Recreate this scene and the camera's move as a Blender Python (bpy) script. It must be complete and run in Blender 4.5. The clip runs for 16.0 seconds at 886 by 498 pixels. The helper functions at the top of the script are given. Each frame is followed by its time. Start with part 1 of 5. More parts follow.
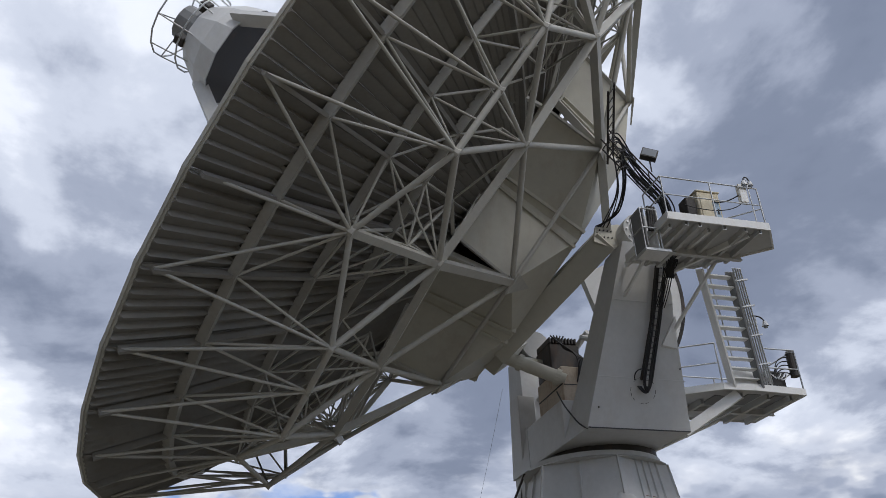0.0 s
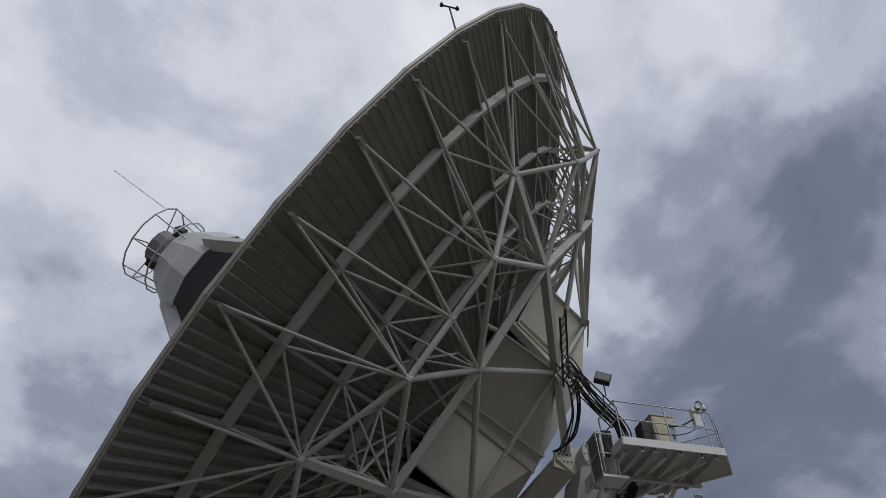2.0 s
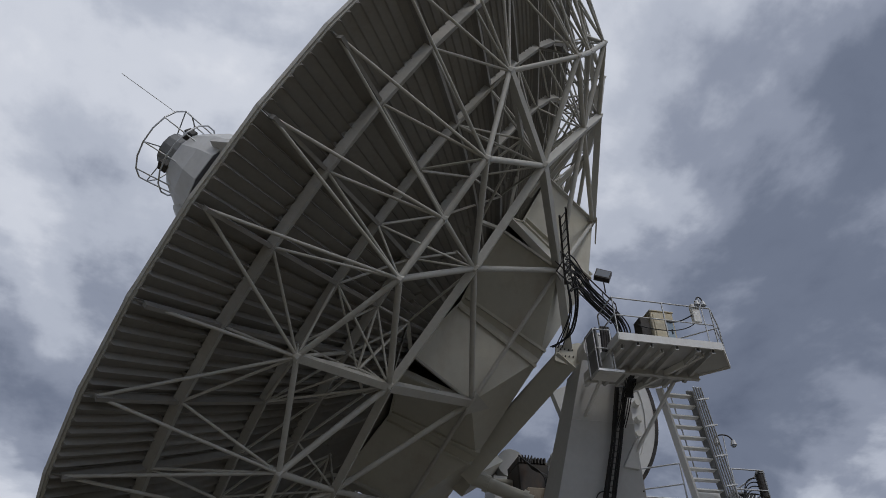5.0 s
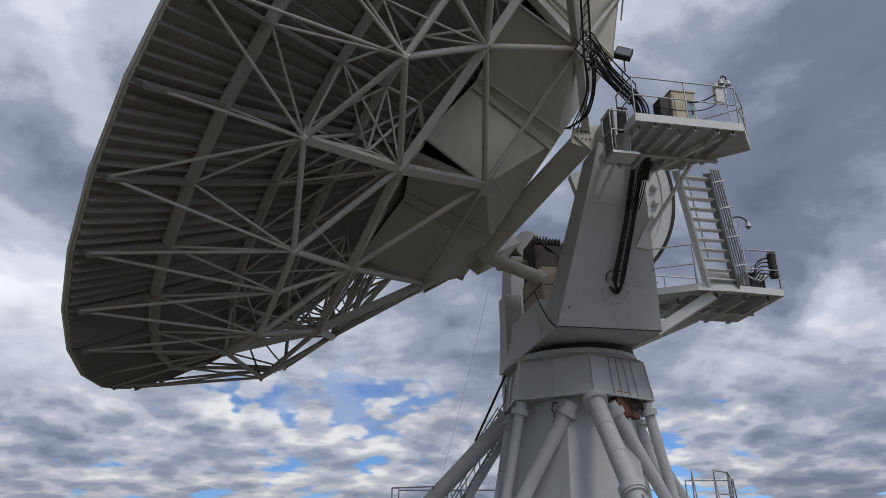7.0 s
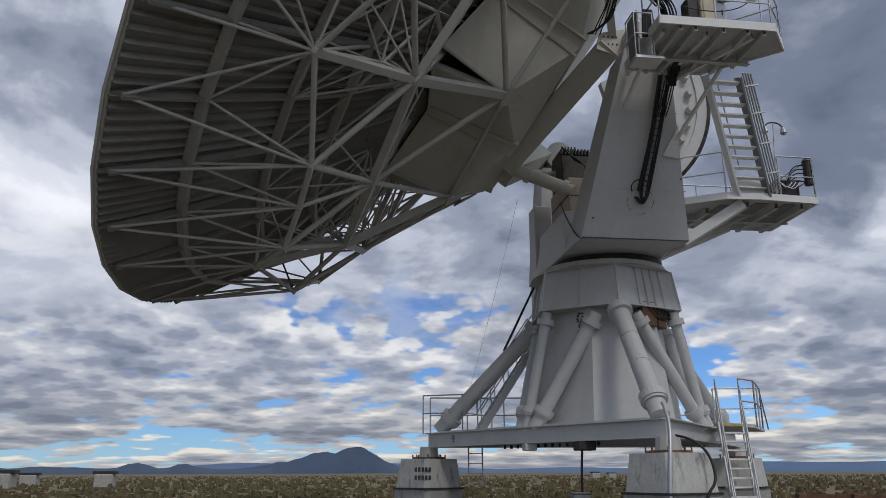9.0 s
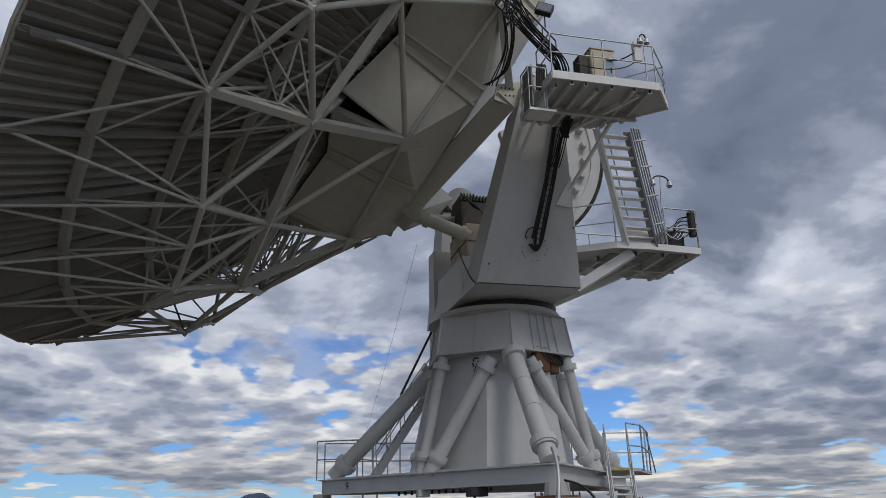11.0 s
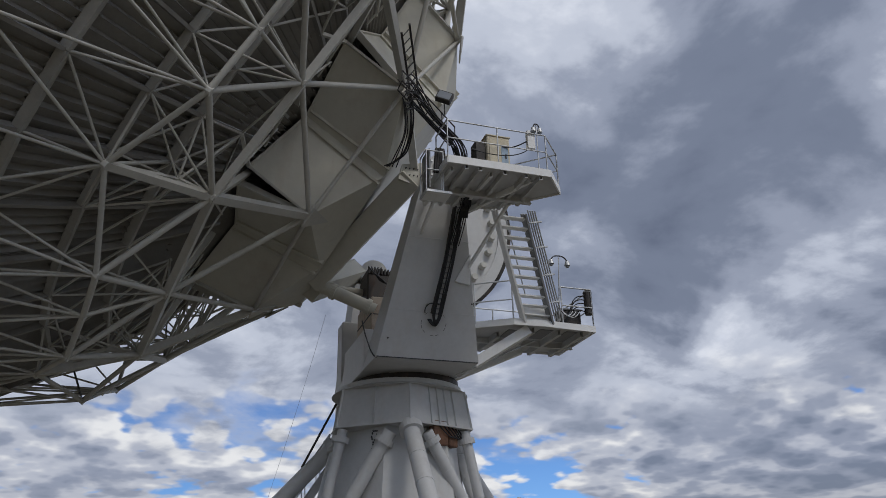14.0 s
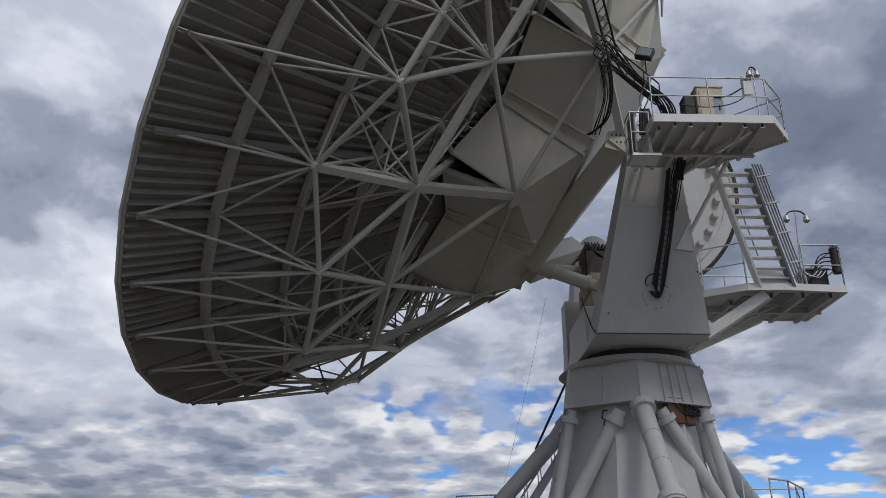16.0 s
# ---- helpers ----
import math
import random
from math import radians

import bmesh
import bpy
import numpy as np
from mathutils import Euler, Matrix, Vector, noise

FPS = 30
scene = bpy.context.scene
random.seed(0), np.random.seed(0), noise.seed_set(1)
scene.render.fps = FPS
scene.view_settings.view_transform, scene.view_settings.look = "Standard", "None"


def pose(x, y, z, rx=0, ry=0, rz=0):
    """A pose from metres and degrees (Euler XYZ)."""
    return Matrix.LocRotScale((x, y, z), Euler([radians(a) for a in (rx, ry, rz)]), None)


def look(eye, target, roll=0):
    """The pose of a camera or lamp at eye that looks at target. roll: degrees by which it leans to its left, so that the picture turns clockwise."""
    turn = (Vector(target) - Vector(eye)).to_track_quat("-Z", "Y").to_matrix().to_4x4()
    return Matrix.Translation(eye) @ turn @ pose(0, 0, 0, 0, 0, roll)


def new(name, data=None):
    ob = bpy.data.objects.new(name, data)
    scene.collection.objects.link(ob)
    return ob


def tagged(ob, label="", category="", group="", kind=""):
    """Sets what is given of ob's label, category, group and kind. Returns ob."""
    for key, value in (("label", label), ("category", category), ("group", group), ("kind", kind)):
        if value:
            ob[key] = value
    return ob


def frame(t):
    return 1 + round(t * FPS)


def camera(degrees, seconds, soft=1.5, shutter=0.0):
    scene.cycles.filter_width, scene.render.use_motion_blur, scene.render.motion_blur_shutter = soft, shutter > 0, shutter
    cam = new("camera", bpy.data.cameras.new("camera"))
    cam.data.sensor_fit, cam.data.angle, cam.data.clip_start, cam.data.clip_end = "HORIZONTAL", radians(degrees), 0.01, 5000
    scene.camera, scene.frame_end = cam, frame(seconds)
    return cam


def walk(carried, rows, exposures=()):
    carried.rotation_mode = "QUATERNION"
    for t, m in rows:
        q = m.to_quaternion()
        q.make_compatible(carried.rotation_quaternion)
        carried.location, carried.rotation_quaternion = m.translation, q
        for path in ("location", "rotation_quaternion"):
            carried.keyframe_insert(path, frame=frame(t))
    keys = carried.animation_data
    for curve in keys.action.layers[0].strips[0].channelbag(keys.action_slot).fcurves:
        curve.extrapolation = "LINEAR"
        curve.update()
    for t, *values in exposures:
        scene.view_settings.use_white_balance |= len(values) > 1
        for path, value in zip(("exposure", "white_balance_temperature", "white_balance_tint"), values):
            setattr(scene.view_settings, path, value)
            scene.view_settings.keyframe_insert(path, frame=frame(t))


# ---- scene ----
# ---------------------------------------------------------------- camera
cam = camera(58.45, 16.0, soft=0.75)
ROWS = [
    (0, -9.718, -20.096, 1.583, -15.826, 29.445, -2.230),
    (0.5, -9.613, -20.240, 1.610, -16.260, 33.413, -2.368),
    (1, -9.556, -20.347, 1.649, -17.300, 37.360, -3.025),
    (1.5, -9.507, -20.491, 1.649, -18.397, 41.323, -3.626),
    (2, -9.398, -20.676, 1.622, -18.990, 44.432, -3.950),
    (2.5, -9.231, -20.867, 1.596, -18.592, 46.242, -3.974),
    (3, -9.063, -21.024, 1.595, -17.737, 46.842, -3.500),
    (5.5, -8.384, -20.938, 1.633, -14.141, 32.908, -1.655),
    (6, -8.259, -20.864, 1.609, -13.570, 28.670, -1.457),
    (6.5, -8.149, -20.838, 1.606, -12.823, 24.966, -1.169),
    (7, -7.986, -20.853, 1.611, -11.763, 21.891, -0.664),
    (7.5, -7.676, -20.949, 1.575, -10.142, 19.380, -0.236),
    (8, -7.300, -21.042, 1.533, -8.200, 17.653, 0.129),
    (10.3, -7.246, -20.883, 1.600, -7.942, 15.260, -0.525),
    (10.5, -7.180, -20.904, 1.612, -9.166, 15.882, -0.513),
    (11, -6.961, -21.076, 1.600, -14.612, 18.681, -1.175),
    (11.5, -6.815, -21.457, 1.578, -19.825, 21.276, -1.642),
    (12, -6.641, -21.716, 1.574, -21.151, 22.711, -1.633),
    (12.5, -6.461, -21.831, 1.583, -20.547, 23.134, -1.208),
    (13, -6.314, -21.906, 1.588, -20.006, 23.260, -1.097),
    (13.5, -6.182, -21.960, 1.592, -19.530, 23.324, -1.077),
    (14, -6.052, -21.988, 1.594, -19.000, 23.359, -1.277),
    (14.5, -5.883, -21.927, 1.597, -16.975, 23.321, -1.372),
    (15, -5.657, -21.750, 1.601, -11.222, 23.211, -0.740),
    (15.5, -5.492, -21.611, 1.605, -4.785, 22.885, 0.167),
    (16, -5.411, -21.598, 1.610, -0.780, 22.357, 0.447),
]
walk(cam, [(t, pose(x, y, z, 90 + pitch, 0, yaw) @ pose(0, 0, 0, 0, 0, roll)) for t, x, y, z, yaw, pitch, roll in ROWS],
     exposures=[(0, 0.4), (0.5, 0.28), (1.5, -0.02), (2.5, -0.3), (3.2, -0.38), (5.3, -0.15), (6.5, 0.0), (8, 0.03), (16, 0.05)])

# ---------------------------------------------------------------- world and sun
world = bpy.data.worlds.new("sky")
scene.world = world
world.use_nodes = True


def sky_nodes():
    nt = world.node_tree
    nt.nodes.clear()
    N, L = nt.nodes.new, nt.links.new
    out = N("ShaderNodeOutputWorld")
    bg = N("ShaderNodeBackground")
    L(bg.outputs[0], out.inputs[0])
    bg.inputs[1].default_value = 0.105
    sky = N("ShaderNodeTexSky")
    sky.sky_type = 'NISHITA'
    sky.sun_disc = False
    sky.sun_elevation = radians(52)
    sky.sun_rotation = radians(SUN_AZ)
    sky.altitude = 2100
    tc = N("ShaderNodeTexCoord")
    sep = N("ShaderNodeSeparateXYZ")
    L(tc.outputs["Generated"], sep.inputs[0])

    def math_(op, a, b, c=None):
        m = N("ShaderNodeMath")
        m.operation = op
        for i, v in enumerate((a, b, c)):
            if v is None:
                continue
            if isinstance(v, (int, float)):
                m.inputs[i].default_value = v
            else:
                L(v, m.inputs[i])
        return m.outputs[0]

    zup = math_('MAXIMUM', sep.outputs[2], 0.0)
    den = math_('ADD', zup, 0.27)
    px, py = math_('DIVIDE', sep.outputs[0], den), math_('DIVIDE', sep.outputs[1], den)
    comb = N("ShaderNodeCombineXYZ")
    L(px, comb.inputs[0])
    L(py, comb.inputs[1])

    def cloud(scale, detail, rough, off, warp=0.0):
        mp = N("ShaderNodeMapping")
        mp.inputs["Location"].default_value = off
        L(comb.outputs[0], mp.inputs[0])
        nz = N("ShaderNodeTexNoise")
        nz.inputs["Scale"].default_value = scale
        nz.inputs["Detail"].default_value = detail
        nz.inputs["Roughness"].default_value = rough
        nz.inputs["Distortion"].default_value = warp
        L(mp.outputs[0], nz.inputs["Vector"])
        return nz.outputs["Fac"]

    def ramp(fac, stops):
        r = N("ShaderNodeValToRGB")
        r.color_ramp.interpolation = 'EASE'
        while len(r.color_ramp.elements) < len(stops):
            r.color_ramp.elements.new(0.5)
        for el, (p, c) in zip(r.color_ramp.elements, stops):
            el.position = p
            el.color = (*c, 1)
        L(fac, r.inputs[0])
        return r.outputs[0]

    big = cloud(1.0, 5, 0.5, OFF_BIG, 0.15)
    mid = cloud(2.6, 8, 0.56, OFF_MID, 0.2)
    lit = cloud(2.6, 8, 0.56, (OFF_MID[0] + 0.07, OFF_MID[1] - 0.05, 0.0), 0.2)
    relief = math_('MULTIPLY', math_('SUBTRACT', mid, lit), 0.45)
    mixv = math_('ADD', math_('ADD', math_('MULTIPLY', big, 0.66), math_('MULTIPLY', mid, 0.34)), relief)
    # broad cloud masses: heading and height in degrees, spread, weight (positive is thicker and darker)
    wob = N("ShaderNodeTexNoise")
    wob.inputs["Scale"].default_value = 5.0
    wob.inputs["Detail"].default_value = 5
    L(tc.outputs["Generated"], wob.inputs["Vector"])
    shift = N("ShaderNodeVectorMath")
    shift.operation = 'MULTIPLY_ADD'
    L(wob.outputs["Color"], shift.inputs[0])
    shift.inputs[1].default_value = (0.34, 0.34, 0.26)
    L(tc.outputs["Generated"], shift.inputs[2])
    for az, el, spread, weight in CLOUD_MASSES:
        a, e = radians(az), radians(el)
        off = N("ShaderNodeVectorMath")
        off.operation = 'SUBTRACT'
        L(shift.outputs[0], off.inputs[0])
        off.inputs[1].default_value = (math.cos(e) * math.sin(a) + 0.17, math.cos(e) * math.cos(a) + 0.17, math.sin(e) + 0.13)
        flat = N("ShaderNodeVectorMath")
        flat.operation = 'MULTIPLY'
        L(off.outputs[0], flat.inputs[0])
        flat.inputs[1].default_value = (0.6, 0.6, 1.0)
        dot = N("ShaderNodeVectorMath")
        dot.operation = 'DOT_PRODUCT'
        L(flat.outputs[0], dot.inputs[0])
        L(flat.outputs[0], dot.inputs[1])
        fall = math_('EXPONENT', math_('MULTIPLY', dot.outputs["Value"], -1 / radians(spread) ** 2), 0.0)
        mixv = math_('ADD', mixv, math_('MULTIPLY', fall, weight))
    mixv = math_('ADD', mixv, math_('MULTIPLY', math_('MAXIMUM', math_('SUBTRACT', zup, 0.55), 0.0), -0.40))
    body = ramp(mixv, [(0.20, (8.4, 8.6, 9.2)), (0.33, (6.5, 6.85, 7.7)), (0.43, (4.7, 5.1, 6.05)), (0.53, (2.75, 3.1, 4.0)), (0.64, (1.65, 1.95, 2.7)), (0.90, (0.8, 1.0, 1.55))])
    # rows of cumulus low over the plain: bright tops, grey flat bases, blue gaps
    wz = math_('MULTIPLY', math_('LOGARITHM', math_('ADD', zup, 0.045), math.e), 2.3)

    def puff(up):
        co = N("ShaderNodeCombineXYZ")
        L(math_('MULTIPLY_ADD', sep.outputs[0], 4.6, 2.3), co.inputs[0])
        L(math_('MULTIPLY_ADD', sep.outputs[1], 4.6, 0.7), co.inputs[1])
        L(math_('ADD', wz, up), co.inputs[2])
        nz = N("ShaderNodeTexNoise")
        nz.inputs["Scale"].default_value = 1.1
        nz.inputs["Detail"].default_value = 7
        nz.inputs["Roughness"].default_value = 0.52
        L(co.outputs[0], nz.inputs["Vector"])
        vo = N("ShaderNodeTexVoronoi")
        vo.feature = 'SMOOTH_F1'
        vo.inputs["Scale"].default_value = 4.2
        vo.inputs["Smoothness"].default_value = 0.35
        vo.inputs["Detail"].default_value = 2.0
        L(co.outputs[0], vo.inputs["Vector"])
        return math_('ADD', nz.outputs["Fac"], math_('MULTIPLY_ADD', vo.outputs["Distance"], -0.30, 0.12))

    here, above = puff(0.0), puff(0.20)
    shade = math_('ADD', math_('MULTIPLY', math_('SUBTRACT', here, above), 2.0), math_('MULTIPLY_ADD', here, -1.5, 1.10))
    puffs = ramp(shade, [(0.12, (1.7, 2.05, 2.85)), (0.40, (2.6, 2.95, 3.85)), (0.62, (4.2, 4.5, 5.3)), (0.92, (7.3, 7.4, 7.6))])
    warm = ramp(zup, [(0.02, (1.0, 0.95, 0.85)), (0.14, (1, 1, 1))])
    tint = N("ShaderNodeVectorMath")
    tint.operation = 'MULTIPLY'
    L(puffs, tint.inputs[0])
    L(warm, tint.inputs[1])
    puffs = tint.outputs[0]
    cover = ramp(math_('ADD', here, math_('MULTIPLY_ADD', zup, 0.45, -0.02)), [(0.235, (0, 0, 0)), (0.33, (1, 1, 1))])
    low = ramp(math_('ADD', zup, math_('MULTIPLY', math_('SUBTRACT', mid, 0.5), 0.35)), [(0.14, (0, 0, 0)), (0.26, (1, 1, 1))])
    cov = N("ShaderNodeMix")
    cov.data_type = 'RGBA'
    L(low, cov.inputs["Factor"])
    L(cover, cov.inputs[6])
    cov.inputs[7].default_value = (1, 1, 1, 1)
    both = N("ShaderNodeMix")
    both.data_type = 'RGBA'
    L(low, both.inputs["Factor"])
    L(puffs, both.inputs[6])
    L(body, both.inputs[7])
    body = both.outputs[2]
    mx = N("ShaderNodeMix")
    mx.data_type = 'RGBA'
    L(cov.outputs[2], mx.inputs["Factor"])
    deep = N("ShaderNodeVectorMath")
    deep.operation = 'MULTIPLY'
    deep.inputs[1].default_value = (0.5, 0.74, 1.1)
    L(sky.outputs[0], deep.inputs[0])
    L(deep.outputs[0], mx.inputs[6])
    L(body, mx.inputs[7])
    L(mx.outputs[2], bg.inputs[0])


SUN_AZ = 250
OFF_BIG, OFF_MID = (3.1, 1.7, 0.0), (0.4, 5.2, 0.0)
CLOUD_MASSES = [(-20, 36, 8, -0.11), (-21, 23, 6, 0.13), (-20, 17, 4, -0.14), (-9, 31, 5, 0.06), (-27, 54, 5, 0.06), (-20, 46, 7, -0.12),
                (28, 38, 7, -0.13), (41, 28, 9, 0.26), (50, 40, 8, 0.12), (64, 51, 8, -0.16), (42, 16, 4, -0.16), (10, 64, 14, -0.08)]
sky_nodes()
sun_data = bpy.data.lights.new("sun", 'SUN')
sun_data.energy = 0.85
sun_data.angle = radians(14)
sun_data.color = (1.0, 0.96, 0.9)
sun = new("sun", sun_data)
sun.matrix_world = look((16, -45, 50), (0, 0, 0))

# ---------------------------------------------------------------- materials


def mat(name, col, rough=0.55, metal=0.0, grain=0.06, scale=3.0, bump=0.02, stain=None, stain_amt=0.0, stain_scale=1.2, rnd=0.0):
    m = bpy.data.materials.new(name)
    m.use_nodes = True
    nt = m.node_tree
    N, L = nt.nodes.new, nt.links.new
    b = nt.nodes["Principled BSDF"]
    b.inputs["Metallic"].default_value = metal
    tc = N("ShaderNodeTexCoord")
    geo = N("ShaderNodeNewGeometry")
    n1 = N("ShaderNodeTexNoise")
    n1.inputs["Scale"].default_value = scale
    n1.inputs["Detail"].default_value = 6
    n1.inputs["Roughness"].default_value = 0.65
    L(geo.outputs["Position"], n1.inputs["Vector"])
    n2 = N("ShaderNodeTexNoise")
    n2.inputs["Scale"].default_value = scale * 9
    n2.inputs["Detail"].default_value = 3
    L(geo.outputs["Position"], n2.inputs["Vector"])
    add = N("ShaderNodeMath")
    add.operation = 'ADD'
    L(n1.outputs["Fac"], add.inputs[0])
    half = N("ShaderNodeMath")
    half.operation = 'MULTIPLY'
    half.inputs[1].default_value = 0.5
    L(n2.outputs["Fac"], half.inputs[0])
    L(half.outputs[0], add.inputs[1])
    mr = N("ShaderNodeMapRange")
    mr.inputs["From Min"].default_value = 0.45
    mr.inputs["From Max"].default_value = 1.05
    mr.inputs["To Min"].default_value = 1 - grain * 1.6
    mr.inputs["To Max"].default_value = 1 + grain
    L(add.outputs[0], mr.inputs["Value"])
    val = mr.outputs["Result"]
    if rnd:
        oi = N("ShaderNodeObjectInfo")
        m2 = N("ShaderNodeMapRange")
        m2.inputs["To Min"].default_value = 1 - rnd
        m2.inputs["To Max"].default_value = 1 + rnd
        L(oi.outputs["Random"], m2.inputs["Value"])
        mm = N("ShaderNodeMath")
        mm.operation = 'MULTIPLY'
        L(val, mm.inputs[0])
        L(m2.outputs["Result"], mm.inputs[1])
        val = mm.outputs[0]
    vm = N("ShaderNodeVectorMath")
    vm.operation = 'SCALE'
    vm.inputs[0].default_value = col
    L(val, vm.inputs["Scale"])
    colour = vm.outputs[0]
    if stain:
        n3 = N("ShaderNodeTexNoise")
        n3.inputs["Scale"].default_value = stain_scale
        n3.inputs["Detail"].default_value = 8
        n3.inputs["Roughness"].default_value = 0.7
        mp = N("ShaderNodeMapping")
        mp.inputs["Scale"].default_value = (1.6, 1.6, 0.5)
        L(geo.outputs["Position"], mp.inputs[0])
        L(mp.outputs[0], n3.inputs["Vector"])
        r3 = N("ShaderNodeMapRange")
        r3.inputs["From Min"].default_value = 0.54
        r3.inputs["From Max"].default_value = 0.72
        r3.inputs["To Max"].default_value = stain_amt
        L(n3.outputs["Fac"], r3.inputs["Value"])
        mx = N("ShaderNodeMix")
        mx.data_type = 'RGBA'
        L(r3.outputs["Result"], mx.inputs["Factor"])
        L(colour, mx.inputs[6])
        mx.inputs[7].default_value = (*stain, 1)
        colour = mx.outputs[2]
    L(colour, b.inputs["Base Color"])
    rr = N("ShaderNodeMapRange")
    rr.inputs["To Min"].default_value = max(0.05, rough - 0.1)
    rr.inputs["To Max"].default_value = min(1, rough + 0.12)
    L(n1.outputs["Fac"], rr.inputs["Value"])
    L(rr.outputs["Result"], b.inputs["Roughness"])
    if bump:
        bp = N("ShaderNodeBump")
        bp.inputs["Strength"].default_value = 0.35
        bp.inputs["Distance"].default_value = bump
        L(n2.outputs["Fac"], bp.inputs["Height"])
        L(bp.outputs[0], b.inputs["Normal"])
    return m


PAINT_DECK = mat("bright white platform paint", (0.80, 0.80, 0.79), 0.45, grain=0.05, scale=2, bump=0.003, stain=(0.42, 0.36, 0.3), stain_amt=0.2, stain_scale=1.5)
PAINT = mat("aged white paint", (0.56, 0.56, 0.555), 0.5, grain=0.07, scale=0.8, bump=0.004, stain=(0.40, 0.34, 0.27), stain_amt=0.22, stain_scale=0.9)
PAINT_STRUT = mat("white strut paint", (0.53, 0.52, 0.48), 0.5, grain=0.08, scale=1.5, bump=0.004, stain=(0.38, 0.31, 0.25), stain_amt=0.3, rnd=0.07)
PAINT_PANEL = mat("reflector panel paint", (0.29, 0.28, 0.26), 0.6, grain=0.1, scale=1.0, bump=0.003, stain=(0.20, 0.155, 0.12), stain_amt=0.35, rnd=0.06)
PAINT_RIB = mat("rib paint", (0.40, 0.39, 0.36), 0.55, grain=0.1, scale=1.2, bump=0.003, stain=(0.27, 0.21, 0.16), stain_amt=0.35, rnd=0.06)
PAINT_HUB = mat("hub cream paint", (0.56, 0.54, 0.465), 0.55, grain=0.06, scale=0.6, bump=0.004, stain=(0.36, 0.28, 0.21), stain_amt=0.35, stain_scale=0.7)
GALV = mat("galvanised steel", (0.55, 0.56, 0.57), 0.42, metal=0.55, grain=0.1, scale=6, bump=0.003, rnd=0.05)
BLACK = mat("black rubber", (0.012, 0.012, 0.014), 0.5, grain=0.2, scale=8, bump=0.003)
# near-black oily steel; also the painted shade inside hub and housing mouth
DARK = mat("dark oily steel, also painted inner shade", (0.035, 0.03, 0.028), 0.55, grain=0.3, scale=3, bump=0.01, stain=(0.12, 0.06, 0.03), stain_amt=0.5)
RUST = mat("rusty brown steel", (0.17, 0.085, 0.05), 0.8, grain=0.35, scale=3, bump=0.01, stain=(0.05, 0.03, 0.025), stain_amt=0.7)
CONC = mat("weathered concrete", (0.42, 0.41, 0.38), 0.9, grain=0.18, scale=3, bump=0.03, stain=(0.12, 0.11, 0.1), stain_amt=0.7, stain_scale=2.2)
CREAM = mat("rust-streaked cream paint", (0.52, 0.44, 0.35), 0.7, grain=0.15, scale=2, bump=0.006, stain=(0.24, 0.12, 0.07), stain_amt=0.7, stain_scale=1.8)
FLAKED = mat("flaking white paint on concrete", (0.58, 0.57, 0.53), 0.85, grain=0.14, scale=3, bump=0.02, stain=(0.10, 0.09, 0.08), stain_amt=0.9, stain_scale=2.6)
BOXM = mat("faded yellow cabinet paint", (0.66, 0.59, 0.44), 0.6, grain=0.12, scale=3, bump=0.003, stain=(0.34, 0.42, 0.52), stain_amt=0.6, stain_scale=1.6)
BLUEM = mat("faded blue paint", (0.36, 0.46, 0.56), 0.6, grain=0.15, scale=4, bump=0.003, stain=(0.6, 0.55, 0.42), stain_amt=0.5, stain_scale=3)
GREYBOX = mat("grey enclosure paint", (0.22, 0.225, 0.23), 0.5, grain=0.1, scale=4, bump=0.003)
YELLOW = mat("worn yellow tread paint", (0.55, 0.45, 0.16), 0.7, grain=0.2, scale=5, bump=0.004)
GRASSM = mat("dry plain", (0.15, 0.115, 0.052), 0.95, grain=0.3, scale=0.11, bump=0.0, stain=(0.062, 0.068, 0.026), stain_amt=0.75, stain_scale=0.035)
TUFT = mat("dry grass", (0.15, 0.12, 0.062), 0.9, grain=0.3, scale=2, bump=0.0, stain=(0.09, 0.11, 0.045), stain_amt=0.9, stain_scale=0.15)
# hill colours hold the blue haze of distance; the farther range is paler
HILLM = mat("distant hill in haze blue", (0.055, 0.085, 0.14), 1.0, grain=0.15, scale=0.01, bump=0.0)
HILLM2 = mat("far range in paler haze blue", (0.10, 0.16, 0.27), 1.0, grain=0.1, scale=0.006, bump=0.0)
GLASS = mat("floodlight glass", (0.25, 0.27, 0.3), 0.1, grain=0.05, bump=0)
INK = mat("dark marking paint", (0.05, 0.05, 0.055), 0.7, grain=0.2, bump=0)

# ---------------------------------------------------------------- builders


def thing(name, at, label, category, group="", kind=""):
    ob = new(name)
    ob.empty_display_size = 0.2
    ob.location = at
    return tagged(ob, label, category, group, kind)


def root_of(ob):
    while ob.parent:
        ob = ob.parent
    return ob


def adopt(ob, parent, m=None):
    """Puts ob, given at the world pose m, under parent; poses stay in world terms."""
    ob.parent = parent
    w = Matrix.Identity(4)
    p = parent
    chain = []
    while p:
        chain.append(p)
        p = p.parent
    for q in reversed(chain):
        w = w @ q.matrix_parent_inverse @ q.matrix_basis
    ob.matrix_parent_inverse = w.inverted()
    if m is not None:
        ob.matrix_basis = m
    return ob


def mesh_of(name, bm, material, smooth=False):
    me = bpy.data.meshes.new(name)
    bmesh.ops.recalc_face_normals(bm, faces=bm.faces)
    bm.to_mesh(me)
    bm.free()
    me.materials.append(material)
    if smooth:
        for p in me.polygons:
            p.use_smooth = True
    return me


def part(name, bm, material, parent, label="", m=None, smooth=False):
    ob = new(name, mesh_of(name, bm, material, smooth))
    adopt(ob, parent, m)
    if label:
        tagged(ob, label)
    return ob


